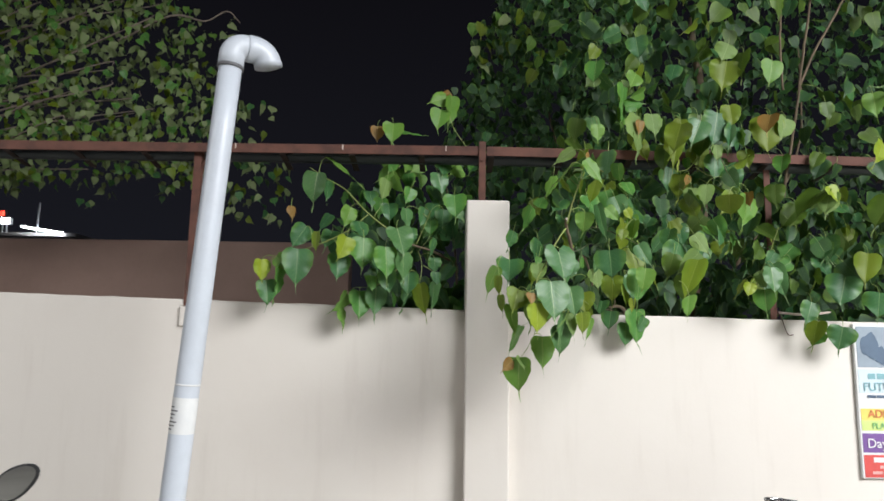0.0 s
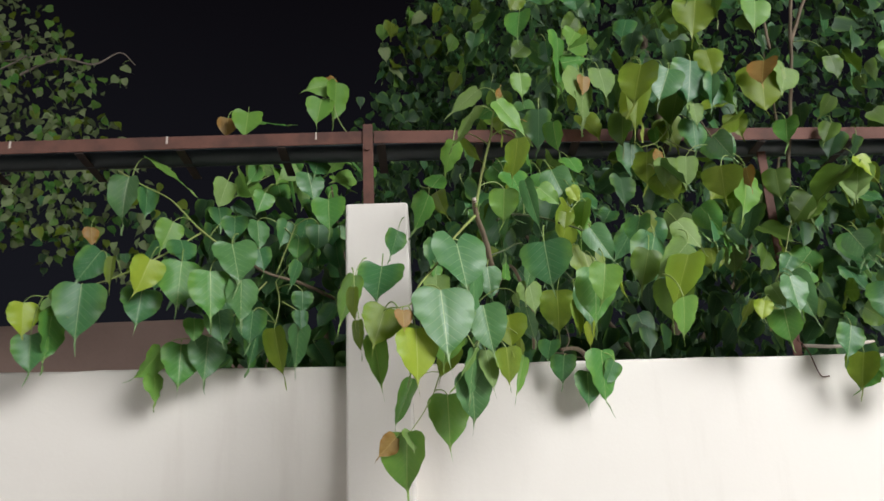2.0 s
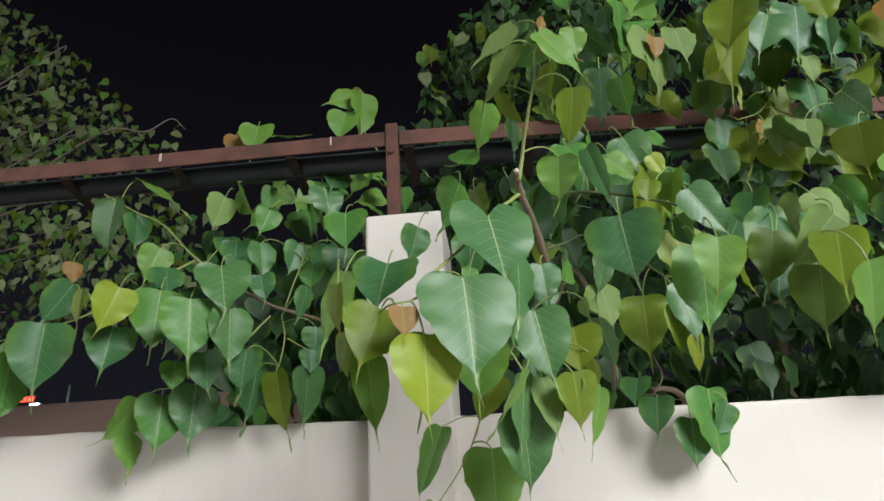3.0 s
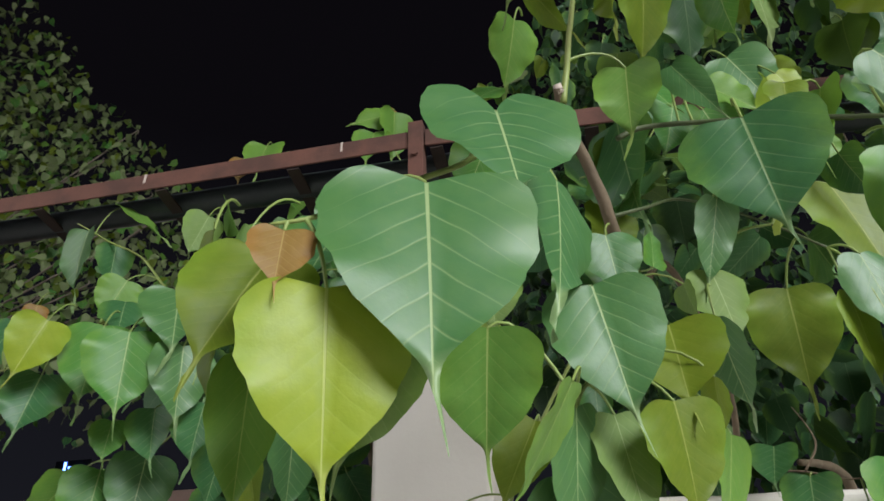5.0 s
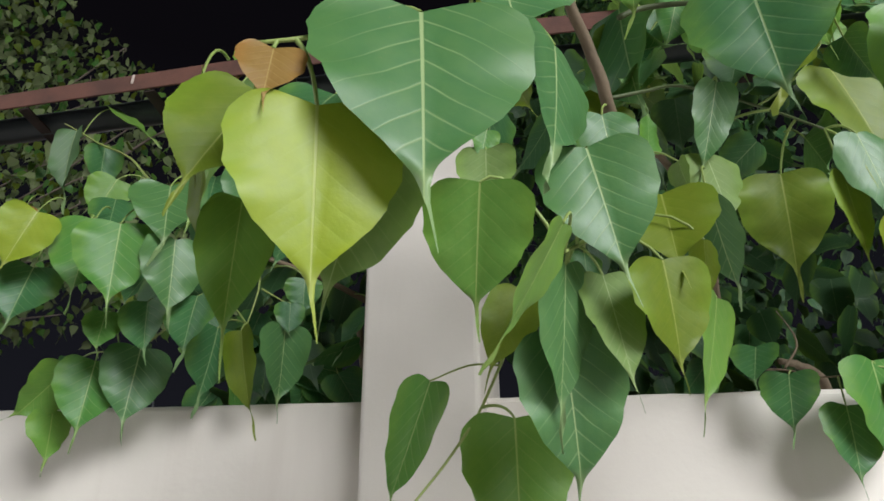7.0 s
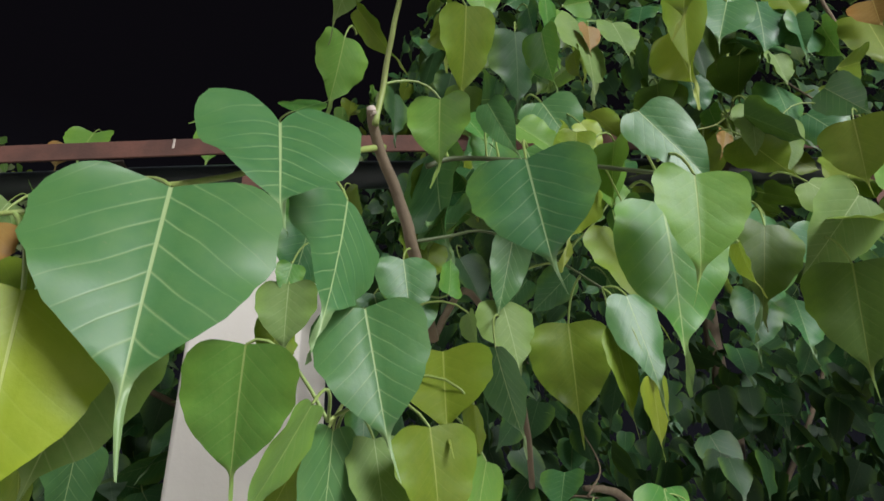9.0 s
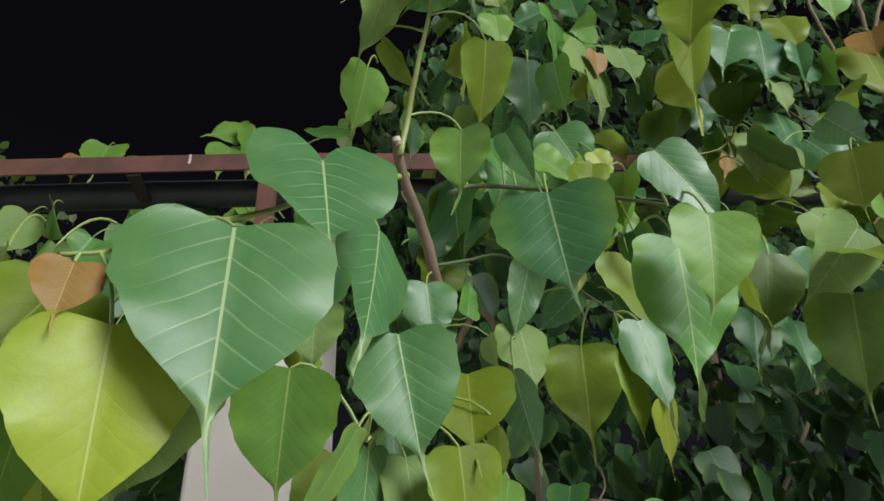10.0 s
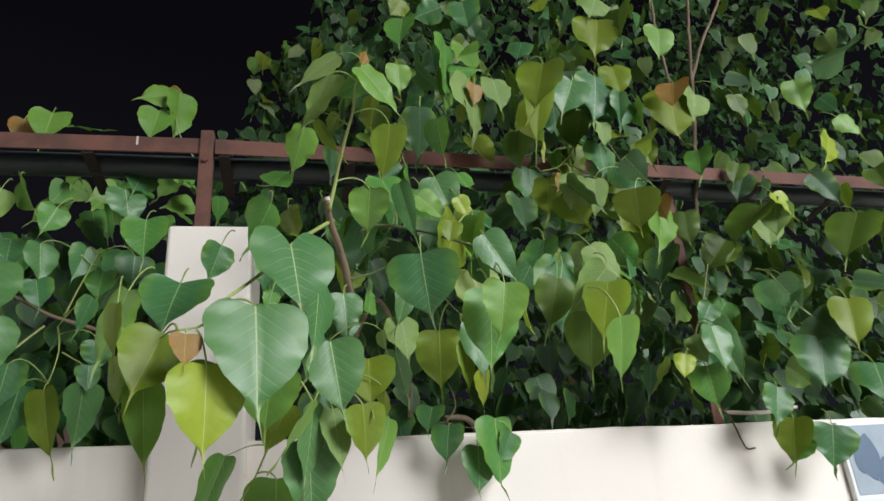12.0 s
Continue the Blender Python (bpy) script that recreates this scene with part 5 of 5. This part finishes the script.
turn = math.atan(0.06)


def on_board(name, u0, v0, u1, v1, depth, material, parent=None, label=""):
    bm = box((u0, -0.022 - depth, v0), (u1, -0.022 - depth + 0.0012, v1))
    return part(name, bm, material, parent or panel, label)


board.rotation_euler = (0, 0, turn)
panel = part("panel", box((0, -0.022, 0), (BW, -0.002, BH), 0.002, 1), PAPER, board)
on_board("picture", 0.012, 0.555, BW - 0.012, BH - 0.012, 0.002, INK["grey_blue"], label="faded grey-blue printed picture")
for i, (u, v, w, h, n) in enumerate(((0.03, 0.60, 0.10, 0.13, "dark_blue"), (0.10, 0.57, 0.07, 0.09, "dark_blue"), (0.19, 0.62, 0.12, 0.06, "grey"), (0.34, 0.60, 0.10, 0.10, "pale_blue"), (0.45, 0.66, 0.10, 0.07, "dark_blue"))):
    bm = bmesh.new()
    bmesh.ops.create_circle(bm, cap_ends=True, segments=18, radius=0.5)
    for q in bm.verts:
        q.co = Vector((u + w / 2 + q.co.x * w, -0.0252 - i * 0.0004, v + h / 2 + q.co.y * h * (1 + 0.2 * math.sin(q.co.x * 9))))
    part("shape", bm, INK[n], panel)
for v0, v1, n in ((0.425, 0.545, "pale_blue"), (0.288, 0.346, "yellow"), (0.236, 0.288, "lime"), (0.128, 0.222, "purple"), (0.006, 0.116, "red")):
    on_board("band", 0.010, v0, BW - 0.010, v1, 0.002, INK[n])


def bars(v, h, u0, u1, material, seed, gap=0.010):
    r = random.Random(seed)
    u = u0
    while u < u1 - 0.03:
        w = min(r.uniform(0.03, 0.09), u1 - u)
        on_board("bar", u, v, u + w, v + h, 0.004, material)
        u += w + gap


bars(0.495, 0.028, 0.06, 0.52, INK["teal"], 1)
bars(0.400, 0.014, 0.05, 0.50, INK["dark_blue"], 3, 0.006)
bars(0.080, 0.024, 0.06, 0.55, PAPER, 5)
bars(0.050, 0.014, 0.09, 0.50, INK["pink"], 6, 0.006)
bars(0.022, 0.014, 0.05, 0.55, INK["pink"], 7, 0.006)


def words(body, u, v, size, material, name):
    cu = bpy.data.curves.new(name, "FONT")
    cu.body, cu.size, cu.extrude = body, size, 0.0005
    cu.materials.append(material)
    ob = new(name, cu)
    ob.parent = panel
    ob.location = (u, -0.0275, v)
    ob.rotation_euler = (math.pi / 2, 0, 0)
    return ob


words("FUTURE", 0.030, 0.436, 0.060, INK["teal"], "lettering")
words("PLAY GROUP", 0.062, 0.247, 0.042, INK["green"], "lettering")
words("ADMISSIONS OPEN", 0.045, 0.302, 0.056, INK["orange"], "lettering")
words("Day Care Facility", 0.030, 0.152, 0.066, PAPER, "lettering")

# ---- wire hook and dry stick at the wall top ----
bm = tube(curve_points(((1.875, 3.62, 1.93), (1.88, 3.582, 1.89), (1.895, 3.580, 1.862), (1.922, 3.585, 1.785), (1.955, 3.586, 1.780)), 5), 0.0024, 6)
tagged(finish("wire_hook", bm, RUST, smooth=True), "bent rusty wire hooked over the wall top", "hook")
bm = tube(curve_points(((1.91, 3.64, 1.898), (2.03, 3.62, 1.888), (2.19, 3.65, 1.905)), 5), [0.007] * 10 + [0.004], 7)
tagged(finish("dry_stick", bm, CHIP, smooth=True), "pale dry stick lying on the wall top", "stick")

# ---- parked motorcycles under the wall ----
BLACK = rough_surface("black_rubber", (0.012, 0.012, 0.013), (0.03, 0.03, 0.03), 0.6, big=20)
PAINT = rough_surface("dark_blue_tank_paint", (0.02, 0.03, 0.06), (0.03, 0.04, 0.07), 0.25, big=4, amount=0.3)
CHROME, _, _b = principled("worn_chrome", (0.55, 0.55, 0.56), 0.18, 1.0)
MIRROR, _, _b = principled("mirror_glass", (0.80, 0.82, 0.82), 0.02, 1.0)


def wheel(bike, y):
    bm = bmesh.new()
    ring = [(0.0, y + 0.29 * math.cos(a), 0.29 + 0.29 * math.sin(a)) for a in [2 * math.pi * k / 28 for k in range(29)]]
    w = part("wheel", tube([(-0.05, y, 0.29), (0.05, y, 0.29)], 0.07, 12), CHROME, bike, "hub and rim", True)
    part("tyre", tube(ring, 0.045, 8, cap=False), BLACK, w, "black rubber tyre", True)
    rim = [(0.0, y + 0.235 * math.cos(a), 0.29 + 0.235 * math.sin(a)) for a in [2 * math.pi * k / 28 for k in range(29)]]
    part("rim", tube(rim, 0.016, 6, cap=False), CHROME, w, "", True)
    for k in range(8):
        a = 2 * math.pi * k / 8
        part("spoke", tube([(0, y, 0.29), (0, y + 0.23 * math.cos(a), 0.29 + 0.23 * math.sin(a))], 0.006, 5), CHROME, w)


def motorcycle(at, turn, mirrors, label):
    bike = thing("motorcycle", label, "motorcycle", "parked motorcycles", at=at)
    bike.rotation_euler = (0, 0, turn)
    wheel(bike, 0.62)
    wheel(bike, -0.62)
    for x in (-0.09, 0.09):
        part("fork", tube([(x, 0.64, 0.29), (x, 0.42, 0.98)], 0.022, 8), CHROME, bike, "", True)
    part("handlebar", tube(curve_points(((-0.36, 0.33, 1.06), (-0.2, 0.40, 1.05), (0, 0.42, 0.99), (0.2, 0.40, 1.05), (0.36, 0.33, 1.06)), 5), 0.012, 8), CHROME, bike, "", True)
    for s in (-1, 1):
        part("grip", tube([(0.25 * s, 0.372, 1.058), (0.37 * s, 0.328, 1.066), (0.385 * s, 0.322, 1.067)], [0.018, 0.019, 0.021], 10), BLACK, bike, "black rubber handle grip", True)
        part("lever", tube([(0.22 * s, 0.42, 1.06), (0.30 * s, 0.43, 1.07), (0.37 * s, 0.40, 1.075)], [0.006, 0.006, 0.009], 6), CHROME, bike, "", True)
    bm = bmesh.new()
    bmesh.ops.create_uvsphere(bm, u_segments=20, v_segments=12, radius=0.5)
    for v in bm.verts:
        v.co = Vector((v.co.x * 0.30 * (1 - 0.3 * v.co.y), 0.12 + v.co.y * 0.56, 0.78 + v.co.z * 0.26))
    part("tank", bm, PAINT, bike, "dark glossy fuel tank", True)
    part("seat", box((-0.13, -0.72, 0.72), (0.13, -0.12, 0.80), 0.035, 3), BLACK, bike, "long black seat", True)
    part("engine", box((-0.13, -0.18, 0.28), (0.13, 0.28, 0.62), 0.05, 2), CHROME, bike)
    bm = bmesh.new()
    bmesh.ops.create_uvsphere(bm, u_segments=16, v_segments=10, radius=0.095)
    for v in bm.verts:
        v.co += Vector((0, 0.52, 0.90))
    part("headlight", bm, CHROME, bike, "round headlight", True)
    for x in (-0.10, 0.10):
        part("frame_tube", tube([(x, 0.40, 0.85), (x, 0.0, 0.45), (x, -0.62, 0.30)], 0.018, 8), BLACK, bike, "", True)
    part("stand", tube([(-0.10, -0.05, 0.35), (-0.24, -0.08, 0.01)], 0.012, 6), CHROME, bike)
    if mirrors:
        for s in (-1, 1):
            part("mirror_stem", tube(curve_points(((0.20 * s, 0.40, 1.05), (0.26 * s, 0.40, 1.14), (0.30 * s, 0.385, 1.20)), 4), 0.006, 6), BLACK, bike, "", True)
            bm = bmesh.new()
            bmesh.ops.create_uvsphere(bm, u_segments=24, v_segments=12, radius=0.5)
            for v in bm.verts:
                v.co = Vector((0.302 * s + v.co.x * 0.150 * (1 + 0.35 * v.co.z), 0.385 + (v.co.y if v.co.y > 0 else v.co.y * 0.25) * 0.05, 1.216 + v.co.z * 0.115 + v.co.x * 0.055 * s))
            case = part("mirror", bm, BLACK, bike, "black rear-view mirror", True)
            bm = bmesh.new()
            bmesh.ops.create_circle(bm, cap_ends=True, segments=28, radius=0.5)
            for v in bm.verts:
                v.co = Vector((0.302 * s + v.co.x * 0.134 * (1 + 0.35 * v.co.y), 0.3765, 1.216 + v.co.y * 0.100 + v.co.x * 0.055 * s))
            part("mirror_glass", bm, MIRROR, case, "silvered mirror glass")
    return bike


motorcycle((-1.585, 2.015, 0), 0.0, True, "parked motorcycle with black rear-view mirrors")
motorcycle((1.90, 2.66, 0), 0.05, False, "parked motorcycle with bare black handle grips")
